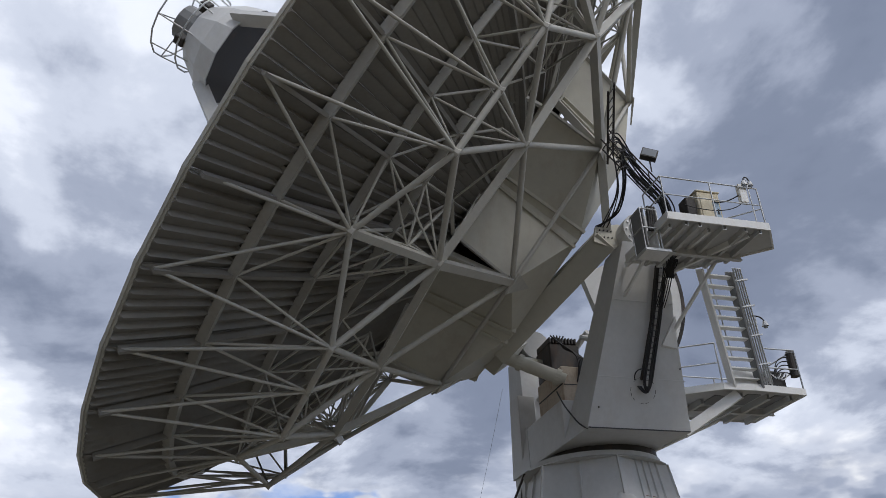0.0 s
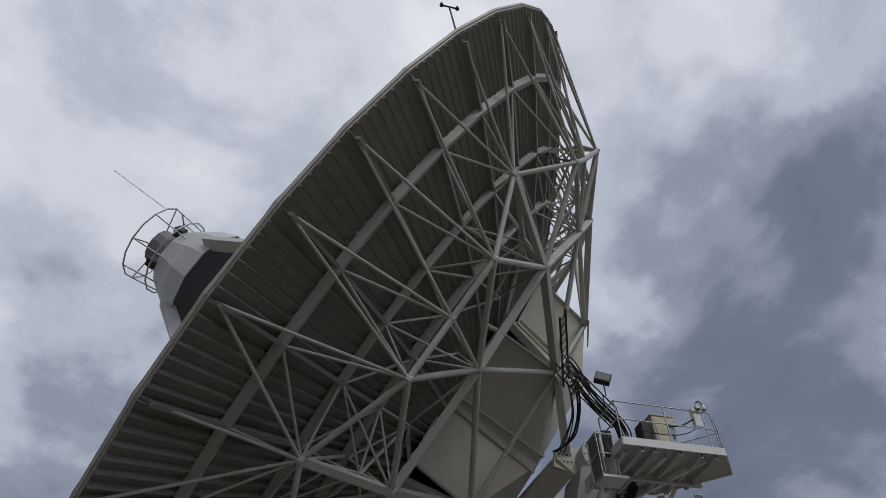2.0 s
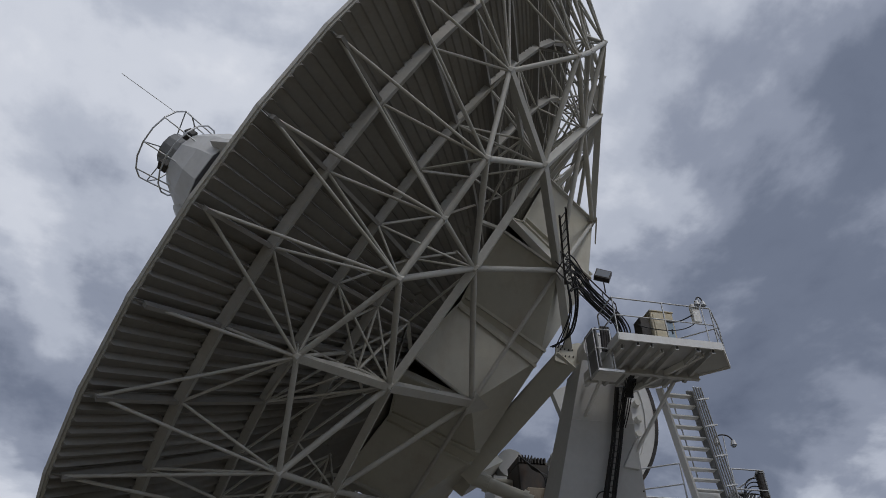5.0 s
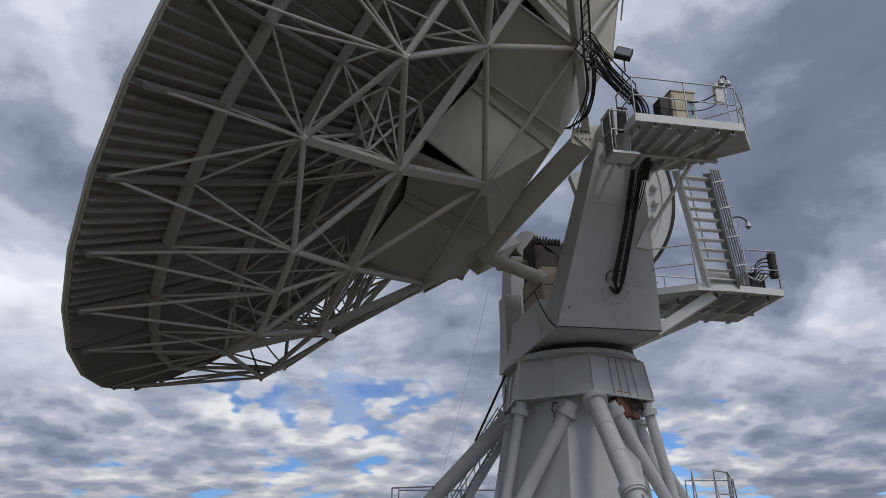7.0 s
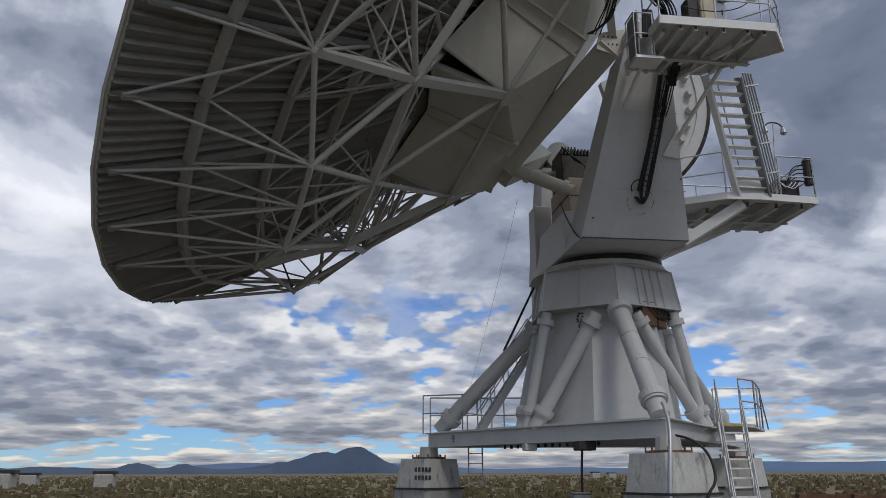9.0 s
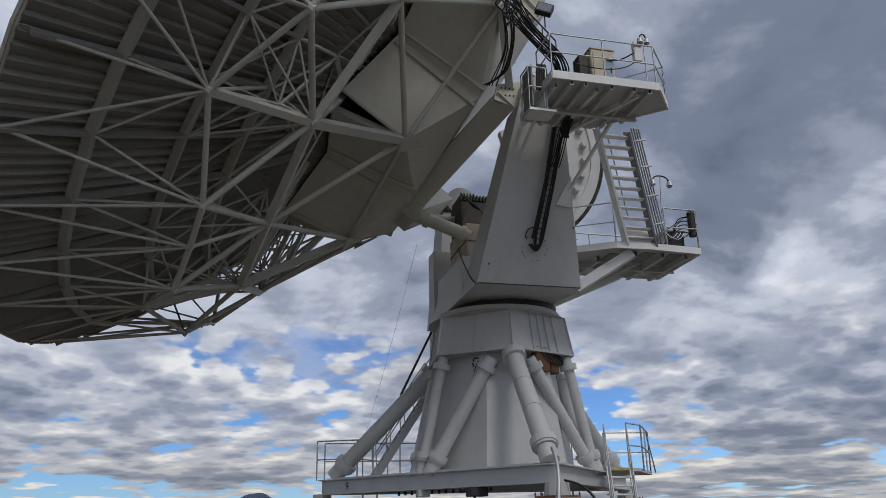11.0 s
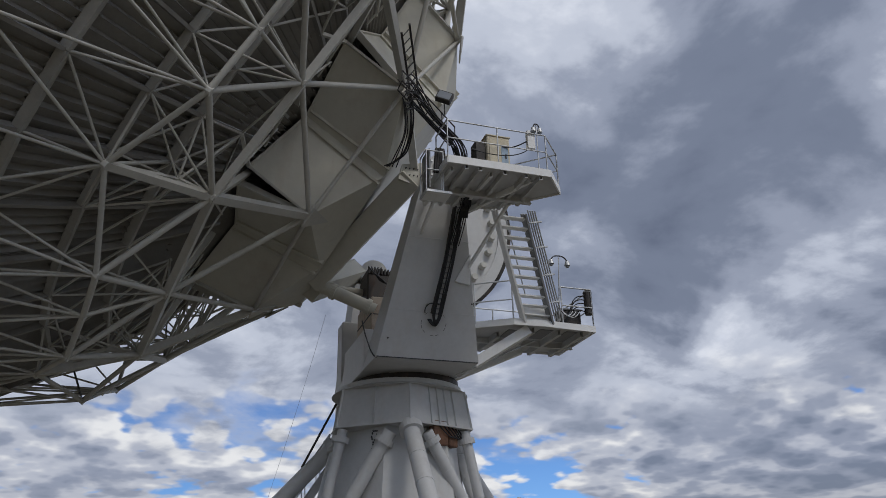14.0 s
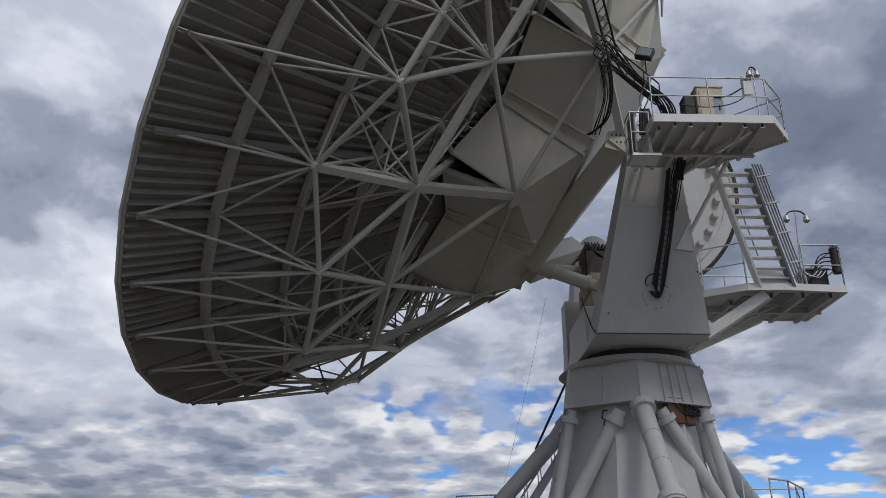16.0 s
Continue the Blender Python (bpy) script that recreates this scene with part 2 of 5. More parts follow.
def part_mesh(name, me, parent, m, label=""):
    ob = new(name, me)
    adopt(ob, parent, m)
    if label:
        tagged(ob, label)
    return ob


def box_bm(lo, hi, bevel=0.0):
    bm = bmesh.new()
    add_box(bm, lo, hi)
    if bevel:
        bmesh.ops.bevel(bm, geom=list(bm.edges), offset=bevel, segments=1, affect='EDGES')
    return bm


def add_box(bm, lo, hi, m=None):
    vs = [bm.verts.new(((m @ Vector(p)) if m else p)) for p in
          [(x, y, z) for x in (lo[0], hi[0]) for y in (lo[1], hi[1]) for z in (lo[2], hi[2])]]
    for f in ((0, 1, 3, 2), (4, 6, 7, 5), (0, 4, 5, 1), (2, 3, 7, 6), (0, 2, 6, 4), (1, 5, 7, 3)):
        bm.faces.new([vs[i] for i in f])
    return vs


def hull8(bm, bottom, top):
    """A closed solid between two loops of the same length."""
    a = [bm.verts.new(p) for p in bottom]
    b = [bm.verts.new(p) for p in top]
    n = len(a)
    bm.faces.new(list(reversed(a)))
    bm.faces.new(b)
    for i in range(n):
        bm.faces.new((a[i], a[(i + 1) % n], b[(i + 1) % n], b[i]))


def tube_bm(r0, r1, z0, z1, n=12):
    bm = bmesh.new()
    add_tube(bm, r0, r1, z0, z1, n)
    return bm


def add_tube(bm, r0, r1, z0, z1, n=12, m=None):
    m = m or Matrix.Identity(4)
    hull8(bm, [m @ Vector((r0 * math.cos(2 * math.pi * i / n), r0 * math.sin(2 * math.pi * i / n), z0)) for i in range(n)],
          [m @ Vector((r1 * math.cos(2 * math.pi * i / n), r1 * math.sin(2 * math.pi * i / n), z1)) for i in range(n)])


def along(a, b, up=None):
    """A pose at a whose z runs to b, and the length between them."""
    a, b = Vector(a), Vector(b)
    d = b - a
    ln = d.length
    z = d / ln
    up = Vector(up) if up else Vector((0, 0, 1))
    x = up.cross(z)
    if x.length < 1e-3:
        x = Vector((1, 0, 0))
    x.normalize()
    y = z.cross(x)
    m = Matrix((x, y, z)).transposed().to_4x4()
    return Matrix.Translation(a) @ m, ln


UNIT = {}


def unit(kind, material):
    key = (kind, material.name)
    if key not in UNIT:
        bm = bmesh.new()
        if kind == "tube":
            add_tube(bm, 1, 1, 0, 1, 10)
        elif kind == "box":
            add_box(bm, (-1, -1, 0), (1, 1, 1))
        else:
            prof = {"channel": [(-1, -1), (1, -1), (1, 1), (0.8, 1), (0.8, -0.78), (-0.8, -0.78), (-0.8, 1), (-1, 1)],
                    "ibeam": [(-1, -1), (1, -1), (1, -0.86), (0.12, -0.86), (0.12, 0.86), (1, 0.86), (1, 1), (-1, 1), (-1, 0.86), (-0.12, 0.86), (-0.12, -0.86), (-1, -0.86)]}[kind]
            hull8(bm, [(x, y, 0) for x, y in prof], [(x, y, 1) for x, y in prof])
        UNIT[key] = mesh_of(kind, bm, material)
        if kind == "tube":
            for p in UNIT[key].polygons:
                p.use_smooth = len(p.vertices) == 4
    return UNIT[key]


def bar(name, a, b, w, parent, kind="tube", material=None, h=None, up=None, label="", trim=0.0):
    m, ln = along(a, b, up)
    if trim:
        m = m @ Matrix.Translation((0, 0, trim))
        ln -= 2 * trim
    m = m @ Matrix.Diagonal((w, h or w, ln, 1))
    return part_mesh(name, unit(kind, material or PAINT_STRUT), parent, m, label)


def wire(name, pts, r, parent, material, label=""):
    cu = bpy.data.curves.new(name, 'CURVE')
    cu.dimensions = '3D'
    cu.bevel_depth = r
    cu.bevel_resolution = 1
    cu.resolution_u = 6
    sp = cu.splines.new('NURBS')
    sp.points.add(len(pts) - 1)
    for p, q in zip(sp.points, pts):
        p.co = (*q, 1)
    sp.use_endpoint_u = True
    sp.order_u = min(4, len(pts))
    cu.materials.append(material)
    tmp = bpy.data.objects.new(name, cu)
    dg = bpy.context.evaluated_depsgraph_get()
    me = bpy.data.meshes.new_from_object(tmp)
    bpy.data.objects.remove(tmp)
    ob = new(name, me)
    adopt(ob, parent)
    if label:
        tagged(ob, label)
    return ob


# ---------------------------------------------------------------- plan numbers
AX = 0.3                                    # azimuth axis
EL = radians(33.22)                         # the dish's elevation
RIM_C = Vector((-6.0, 0.0, 16.69))          # centre of the rim circle
BORE = Vector((-math.cos(EL), 0, math.sin(EL)))
UP_D = Vector((math.sin(EL), 0, math.cos(EL)))
SIDE = Vector((0, -1, 0))
DISH = Matrix.Translation(RIM_C) @ Matrix((SIDE, UP_D, BORE)).transposed().to_4x4()
PIVOT = Vector((0.4, 0, 12.5))              # elevation axis, runs along y
RIM_R, FOCAL = 12.5, 9.0


def depth(r):
    return (r * r - RIM_R * RIM_R) / (4 * FOCAL)


def D(r, th, ax):
    a = radians(th)
    return DISH @ Vector((r * math.cos(a), r * math.sin(a), ax))


# ---------------------------------------------------------------- ground and distance
def ground_sheet():
    bm = bmesh.new()
    rings = [0, 6, 12, 20, 32, 50, 80, 130, 220, 400, 800, 1700, 4900]
    n = 64
    prev = None
    rng = random.Random(3)
    for r in rings:
        if r == 0:
            loop = [bm.verts.new((0, 0, 0))]
        else:
            loop = [bm.verts.new((r * math.cos(2 * math.pi * i / n), r * math.sin(2 * math.pi * i / n),
                                  rng.uniform(-0.05, 0.03) if 20 < r < 500 else 0.0)) for i in range(n)]
        if prev:
            for i in range(n):
                if len(prev) == 1:
                    bm.faces.new((prev[0], loop[i], loop[(i + 1) % n]))
                else:
                    bm.faces.new((prev[i], loop[i], loop[(i + 1) % n], prev[(i + 1) % n]))
        prev = loop
    ob = new("ground", mesh_of("ground", bm, GRASSM, True))
    tagged(ob, "flat dry grassland plain reaching the horizon", "ground", kind="structure")


ground_sheet()
# unseen ground disc, added to tune light bounced up under dish and pedestal
BOUNCE_GROUND = mat("unseen grey bounce gravel", (0.125, 0.115, 0.095), 0.95, grain=0.25, scale=1.5, bump=0.0, stain=(0.08, 0.075, 0.055), stain_amt=0.6, stain_scale=0.4)
pad = bmesh.new()
rng_p = random.Random(8)
ring_p = [(24 + rng_p.uniform(-1.2, 1.2)) for i in range(48)]
hull8(pad, [(-4 + r * math.cos(i * math.pi / 24), -12 + r * math.sin(i * math.pi / 24), -0.05) for i, r in enumerate(ring_p)],
      [(-4 + r * math.cos(i * math.pi / 24), -12 + r * math.sin(i * math.pi / 24), 0.012) for i, r in enumerate(ring_p)])
tagged(new("ground_gravel", mesh_of("ground_gravel", pad, BOUNCE_GROUND)), "unseen gravel disc added to set the light bounced under the dish", "ground", kind="structure")


def hill(name, az0, az1, dist, prof, material, label):
    """A ridge on the horizon between two headings (degrees from +y, to the left positive), seen from the path."""
    bm = bmesh.new()
    n = 90
    front, top, back = [], [], []
    for i in range(n + 1):
        k = i / n
        a = radians(az0 + (az1 - az0) * k)
        x, y = -7 - dist * math.sin(a), -21 + dist * math.cos(a)
        h = max(0.0004, prof(k)) * dist
        front.append(bm.verts.new((x * 0.97, y * 0.97, -1)))
        top.append(bm.verts.new((x, y, h)))
        back.append(bm.verts.new((x * 1.04, y * 1.04, -1)))
    for i in range(n):
        bm.faces.new((front[i], front[i + 1], top[i + 1], top[i]))
        bm.faces.new((top[i], top[i + 1], back[i + 1], back[i]))
    ob = new(name, mesh_of(name, bm, material, True))
    tagged(ob, label, "hill", kind="structure")


def bumps(k, items, base=0.0, seed=0.0):
    v = base
    for c, w, h in items:
        v = max(v, h * math.exp(-((k - c) / w) ** 2))
    return (v + 0.0008 * math.sin(k * 61 + seed) + 0.0005 * math.sin(k * 143 + seed)) if v > 0.001 else v


# ridges with their haze painted into the material
hill("backdrop_far_range", -75, 55, 4400, lambda k: 0.0085 + 0.0035 * math.sin(k * 23 + 0.6) + 0.0015 * math.sin(k * 71 + 1), HILLM2, "long mountain range on the horizon, coloured pale blue for haze")
hill("backdrop_hill", -8, 18, 3900, lambda k: bumps(k, [(0.25, 0.10, 0.031), (0.33, 0.12, 0.0245), (0.43, 0.12, 0.013)], 0.0045), HILLM, "rounded volcanic hill far off on the plain, coloured dark blue for haze")
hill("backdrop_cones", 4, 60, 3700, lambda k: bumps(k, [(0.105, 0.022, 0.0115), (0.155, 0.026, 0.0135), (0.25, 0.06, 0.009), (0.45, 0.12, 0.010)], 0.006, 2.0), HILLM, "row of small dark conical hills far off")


# ---------------------------------------------------------------- the dish
dish = thing("dish_antenna", D(5, -90, -6), "huge white parabolic radio dish with steel truss backing", "radio dish")

RINGS = [12.55, 11.1, 9.4, 8.0, 6.6, 5.0, 3.0]
COUNTS = [40, 40, 40, 20, 20, 20]
STRIPS = [7, 6, 6, 10, 8, 6]


def panel_mesh(r1, r0, step, strips):
    """One reflector panel centred on angle 0: smooth front, saw-tooth stiffened back."""
    bm = bmesh.new()
    gap = 0.004
    half = radians(step / 2)
    rows = 4
    tooth, thick = 0.135, 0.02

    def pt(r, a, back):
        if r1 > 12 and r > r1 - 0.1:
            r = r * math.cos(half) / math.cos(a) + 0.004      # straight outer edge
        return Vector((r * math.cos(a), r * math.sin(a), depth(r) - back))
    cols = []
    for j in range(strips + 1):
        a = -half + 2 * half * j / strips
        a = max(-half + gap / r1, min(half - gap / r1, a))
        cols.append(a)
    rr = [r0 + 0.002 + (r1 - r0 - 0.004) * i / rows for i in range(rows + 1)]
    front = [[bm.verts.new(pt(r, a, 0)) for r in rr] for a in cols]
    for j in range(strips):
        for i in range(rows):
            bm.faces.new((front[j][i], front[j][i + 1], front[j + 1][i + 1], front[j + 1][i]))
    prev = [bm.verts.new(pt(r, cols[0], thick)) for r in rr]
    first = prev
    for j in range(strips):
        ends = [prev[0]]
        fin = 0.012 / r1
        w_ = cols[j + 1] - cols[j]
        prof = ((cols[j] + 0.8 * w_, thick + tooth), (cols[j] + 0.8 * w_ + fin, thick + tooth + 0.05), (cols[j] + 0.8 * w_ + 2 * fin, thick + tooth), (cols[j + 1], thick))
        back = [front[j + 1][0], front[j][0], prev[0]]
        outer = [front[j][-1], front[j + 1][-1]]
        tail = [prev[-1]]
        for a, b_ in prof:
            e = [bm.verts.new(pt(r, a, b_)) for r in rr]
            for i in range(rows):
                bm.faces.new((prev[i], e[i], e[i + 1], prev[i + 1]))
            back.append(e[0])
            tail.append(e[-1])
            prev = e
        bm.faces.new(back)
        bm.faces.new(outer + tail[::-1])
    for i in range(rows):
        bm.faces.new((front[0][i], first[i], first[i + 1], front[0][i + 1]))
        bm.faces.new((front[-1][i], front[-1][i + 1], prev[i + 1], prev[i]))
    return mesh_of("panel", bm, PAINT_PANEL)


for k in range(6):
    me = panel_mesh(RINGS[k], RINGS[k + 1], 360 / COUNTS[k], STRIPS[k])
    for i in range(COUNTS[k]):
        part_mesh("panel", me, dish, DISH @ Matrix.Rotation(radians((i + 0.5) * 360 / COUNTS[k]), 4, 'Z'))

# ribs along the surface, one to each rim node
RIB_OFF = 0.24
for i in range(40):
    th = i * 9.0
    rs = [12.44, 11.1, 9.4, 8.0] + ([6.6, 5.45] if i % 2 == 1 or i % 5 == 0 else [])
    for a, b in zip(rs, rs[1:]):
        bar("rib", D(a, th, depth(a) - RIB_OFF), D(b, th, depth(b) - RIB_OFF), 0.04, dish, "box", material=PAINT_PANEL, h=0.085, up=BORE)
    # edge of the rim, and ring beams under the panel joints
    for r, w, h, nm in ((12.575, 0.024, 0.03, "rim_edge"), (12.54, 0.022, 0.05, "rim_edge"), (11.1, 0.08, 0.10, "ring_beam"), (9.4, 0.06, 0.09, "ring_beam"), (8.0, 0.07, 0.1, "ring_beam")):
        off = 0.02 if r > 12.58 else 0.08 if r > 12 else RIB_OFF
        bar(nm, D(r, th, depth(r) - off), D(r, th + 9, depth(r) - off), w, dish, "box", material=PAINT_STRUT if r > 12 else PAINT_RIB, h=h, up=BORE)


def gusset(corner, node, ways):
    """A flat plate from the corner of the rim to the meeting of the struts."""
    bm = bmesh.new()
    pts = [corner] + [node + (w - node).normalized() * 0.3 for w in ways]
    n = (pts[1] - pts[0]).cross(pts[2] - pts[0]).normalized() * 0.01
    hull8(bm, [p - n for p in pts], [p + n for p in pts])
    return bm


MAIN = (10.12, -2.46)
CTYPE = (10.0, -3.30)
GTYPE = (9.78, -3.29)
INMAIN = (8.24, -4.07)
INMID = (7.95, -4.16)
HUBV = (5.4, -5.65)


def back_node(th):
    """The back node at an angle, by its kind within the octant."""
    o = round(((th + 22.5) % 45) - 22.5, 2)
    if abs(o) < 0.1:
        return D(MAIN[0], th, MAIN[1])
    if abs(abs(o) - 13.5) < 0.1:
        return D(CTYPE[0], th, CTYPE[1])
    return D(GTYPE[0], th, GTYPE[1])


for i in range(40):
    th = i * 9.0
    o = round(((th + 22.5) % 45) - 22.5, 2)
    if abs(o) < 0.1:
        ends = [th]
    elif abs(abs(o) - 9) < 0.1:
        s = 1 if o > 0 else -1
        ends = [th - o, th - o + 13.5 * s]
    else:
        s = 1 if o > 0 else -1
        ends = [th - o + 13.5 * s, th - o + 22.5 * s]
    rim = D(12.42, th, depth(12.42) - 0.22)
    aim = [back_node(e_) for e_ in ends]
    if len(aim) == 1:
        aim = [D(11.1, th + 1.5, depth(11.1) - 0.9), D(11.1, th - 1.5, depth(11.1) - 0.9)]
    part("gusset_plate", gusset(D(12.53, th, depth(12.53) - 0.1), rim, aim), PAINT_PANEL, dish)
    for e_ in ends:
        nd = back_node(e_)
        bar("chord", rim, nd, 0.034, dish, "tube")
        bar("web_strut", D(11.1, th, depth(11.1) - 0.28), nd, 0.030, dish, "tube")
    nd = back_node(ends[0])
    bar("web_strut", D(9.4, th, depth(9.4) - 0.26), nd, 0.028, dish, "tube")

# cross bracing between the ribs
for i in range(40):
    th = i * 9.0
    bar("cross_brace", D(9.4, th, depth(9.4) - 0.3), D(8.0, th + 9, depth(8.0) - 0.3), 0.022, dish, "box")
    bar("cross_brace", D(8.0, th, depth(8.0) - 0.32), D(6.6, round((th + 9) / 18) * 18, depth(6.6) - 0.32), 0.024, dish, "box")
    if i % 5 in (1, 4):
        bar("cross_brace", D(9.4, th, depth(9.4) - 0.3), D(8.6, round(th / 45) * 45, -3.35), 0.024, dish, "tube")
for k in range(8):
    for s_ in (-1, 1):
        a = D(8.6, 45 * k, -3.35)
        bar("web_strut", a, D(6.6, 45 * k + 9 * s_, depth(6.6) - 0.3), 0.035, dish, "tube")
        bar("web_strut", a, D(8.0, 45 * k + 9 * s_, depth(8.0) - 0.3), 0.03, dish, "tube")
        bar("web_strut", D(INMID[0], 45 * k + 22.5, INMID[1]), D(5.6, 45 * k + 22.5 + 14 * s_, -3.8), 0.028, dish, "tube")
        bar("web_strut", D(INMAIN[0], 45 * k, INMAIN[1]), D(5.6, 45 * k + 14 * s_, -3.8), 0.028, dish, "tube")
    bar("truss_member", D(8.6, 45 * k, -3.35), D(INMAIN[0], 45 * k, INMAIN[1]), 0.06, dish, "box", up=BORE)
    bar("truss_member", D(8.6, 45 * k, -3.35), D(MAIN[0], 45 * k, MAIN[1]), 0.05, dish, "box", up=BORE)

# back ring and inner truss, octant by octant
for k in range(8):
    m0 = 45.0 * k
    A, An = back_node(m0), back_node(m0 + 45)
    C1, G, C2 = back_node(m0 + 13.5), back_node(m0 + 22.5), back_node(m0 + 31.5)
    IM, IMn, ID = D(INMAIN[0], m0, INMAIN[1]), D(INMAIN[0], m0 + 45, INMAIN[1]), D(INMID[0], m0 + 22.5, INMID[1])
    H, Hn = D(HUBV[0], m0, HUBV[1]), D(HUBV[0], m0 + 45, HUBV[1])
    for a, b, w, kind in ((A, C1, 0.075, "tube"), (C2, An, 0.075, "tube"), (C1, G, 0.085, "tube"), (G, C2, 0.085, "tube"),
                          (A, IM, 0.10, "box"), (C1, IM, 0.085, "tube"), (C2, IMn, 0.085, "tube"), (C1, ID, 0.085, "tube"), (C2, ID, 0.085, "tube"),
                          (G, ID, 0.06, "tube"), (IM, ID, 0.11, "box"), (ID, IMn, 0.11, "box"), (IM, H, 0.12, "box"),
                          (ID, H, 0.085, "tube"), (ID, Hn, 0.085, "tube"), (H, Hn, 0.07, "tube")):
        bar("truss_member", a, b, w * 0.82, dish, kind, up=BORE)
    # web between the inner ring and the surface
    for th, nd in ((m0, IM), (m0 + 9, IM), (m0 - 9, IM), (m0 + 18, ID), (m0 + 27, ID)):
        for r in (8.0, 9.4):
            bar("web_strut", D(r, th, depth(r) - 0.28), nd, 0.026, dish, "tube")
        bar("web_strut", D(6.6, round(th / 18) * 18 + 0.0, depth(6.6) - 0.28), nd, 0.028, dish, "tube")
    bar("web_strut", D(9.4, m0 + 18, depth(9.4) - 0.26), C1, 0.028, dish, "tube")
    bar("web_strut", D(9.4, m0 + 27, depth(9.4) - 0.26), C2, 0.028, dish, "tube")
    bar("web_strut", D(8.0, m0, depth(8.0) - 0.26), A, 0.045, dish, "tube")
    bar("truss_member", D(5.5, m0, depth(5.5) - 0.3), IM, 0.07, dish, "box", up=BORE)
    bar("truss_member", D(5.5, m0 + 22.5, depth(5.5) - 0.3), ID, 0.07, dish, "box", up=BORE)
    # node plates
    for p, s in ((A, 0.12), (C1, 0.10), (C2, 0.10), (G, 0.09), (IM, 0.15), (ID, 0.14), (H, 0.14)):
        bm = bmesh.new()
        mm = Matrix.Translation(p) @ DISH.to_3x3().to_4x4()
        add_tube(bm, s, s * 0.8, -0.07, 0.07, 8, mm)
        part("node_plate", bm, PAINT_STRUT, dish)

# hub: an eight-sided drum behind the surface that narrows to the elevation shaft


def hub_back(a):
    """The back corner of the hub between two main corners."""
    return D(4.12, a, -6.5)


def plate(name, pts, inner, thick=0.03, material=None, label=""):
    """A flat steel plate through pts, thickened towards the point inner."""
    bm = bmesh.new()
    nrm = (pts[1] - pts[0]).cross(pts[2] - pts[0]).normalized()
    if (inner - pts[0]).dot(nrm) < 0:
        nrm = -nrm
    hull8(bm, pts, [p + nrm * thick for p in pts])
    return part(name, bm, material or PAINT_HUB, dish, label)


HUB_IN = D(0, 0, -5.0)
for k in range(8):
    a = 45.0 * k
    V, Vn = D(5.8, a + 2.4, -3.8), D(5.8, a + 42.6, -3.8)
    Wm = D(4.68, a + 22.5, -4.0)
    Hk, Hn = D(HUBV[0], a, HUBV[1]), D(HUBV[0], a + 45, HUBV[1])
    Pk, Pm = hub_back(a + 22.5), hub_back(a - 22.5)
    for quad in ((Hk, V, Wm, Pk), (Pk, Wm, Vn, Hn)):
        plate("hub_plate", list(quad), HUB_IN)
    plate("hub_back_plate", [Hk, Pk, Pm], HUB_IN)
    nrm_k = ((Hk + Hn) / 2 - HUB_IN).normalized()
    tan_k = DISH.to_3x3() @ Vector((-math.sin(radians(a + 22.5)), math.cos(radians(a + 22.5)), 0))
    for off in (-0.2, 0.2):
        bar("hub_rib", Wm + tan_k * off * 0.8 + nrm_k * 0.05, Pk + tan_k * off * 1.2 + nrm_k * 0.05, 0.035, dish, "box", material=PAINT_HUB, h=0.09, up=nrm_k)
    # flanged edges beside each main corner, and the ring behind the open edge
    for corner_v, corner_h in ((V, Hk), (Vn, Hn)):
        bar("hub_flange", corner_v, corner_h, 0.03, dish, "box", material=PAINT_STRUT, h=0.10, up=nrm_k)
    for corner_v in (V, Vn):
        bar("hub_edge", corner_v, Wm, 0.03, dish, "box", material=PAINT_HUB, h=0.05, up=nrm_k)
        bar("hub_post", corner_v, D(6.6, a + (9 if corner_v is V else 36), depth(6.6) - 0.28), 0.045, dish, "box", material=PAINT_STRUT)
    # gusset fin at each main hub corner
    fin = bmesh.new()
    tang = DISH.to_3x3() @ Vector((-math.sin(radians(a)), math.cos(radians(a)), 0))
    o = D(5.6, a, -5.75)
    pts_f = [o + tang * 0.3 + BORE * 0.1, o - tang * 0.3 + BORE * 0.1, D(4.9, a, -6.05)]
    hull8(fin, [p - BORE * 0.0 for p in pts_f], [p - BORE * 0.05 for p in pts_f])
    part("hub_gusset", fin, PAINT_STRUT, dish)
# added drum, coloured near-black for the darkness seen through the hub's gaps
part("inner_drum", tube_bm(4.0, 3.9, -6.3, -3.9, 16), DARK, dish, "added vertex room wall inside the hub, its dark colour standing for shade", DISH)
plate('hub_back_plate', [hub_back(a) for a in (22.5, 67.5, 112.5, 157.5, 202.5, 247.5, 292.5, 337.5)], HUB_IN)
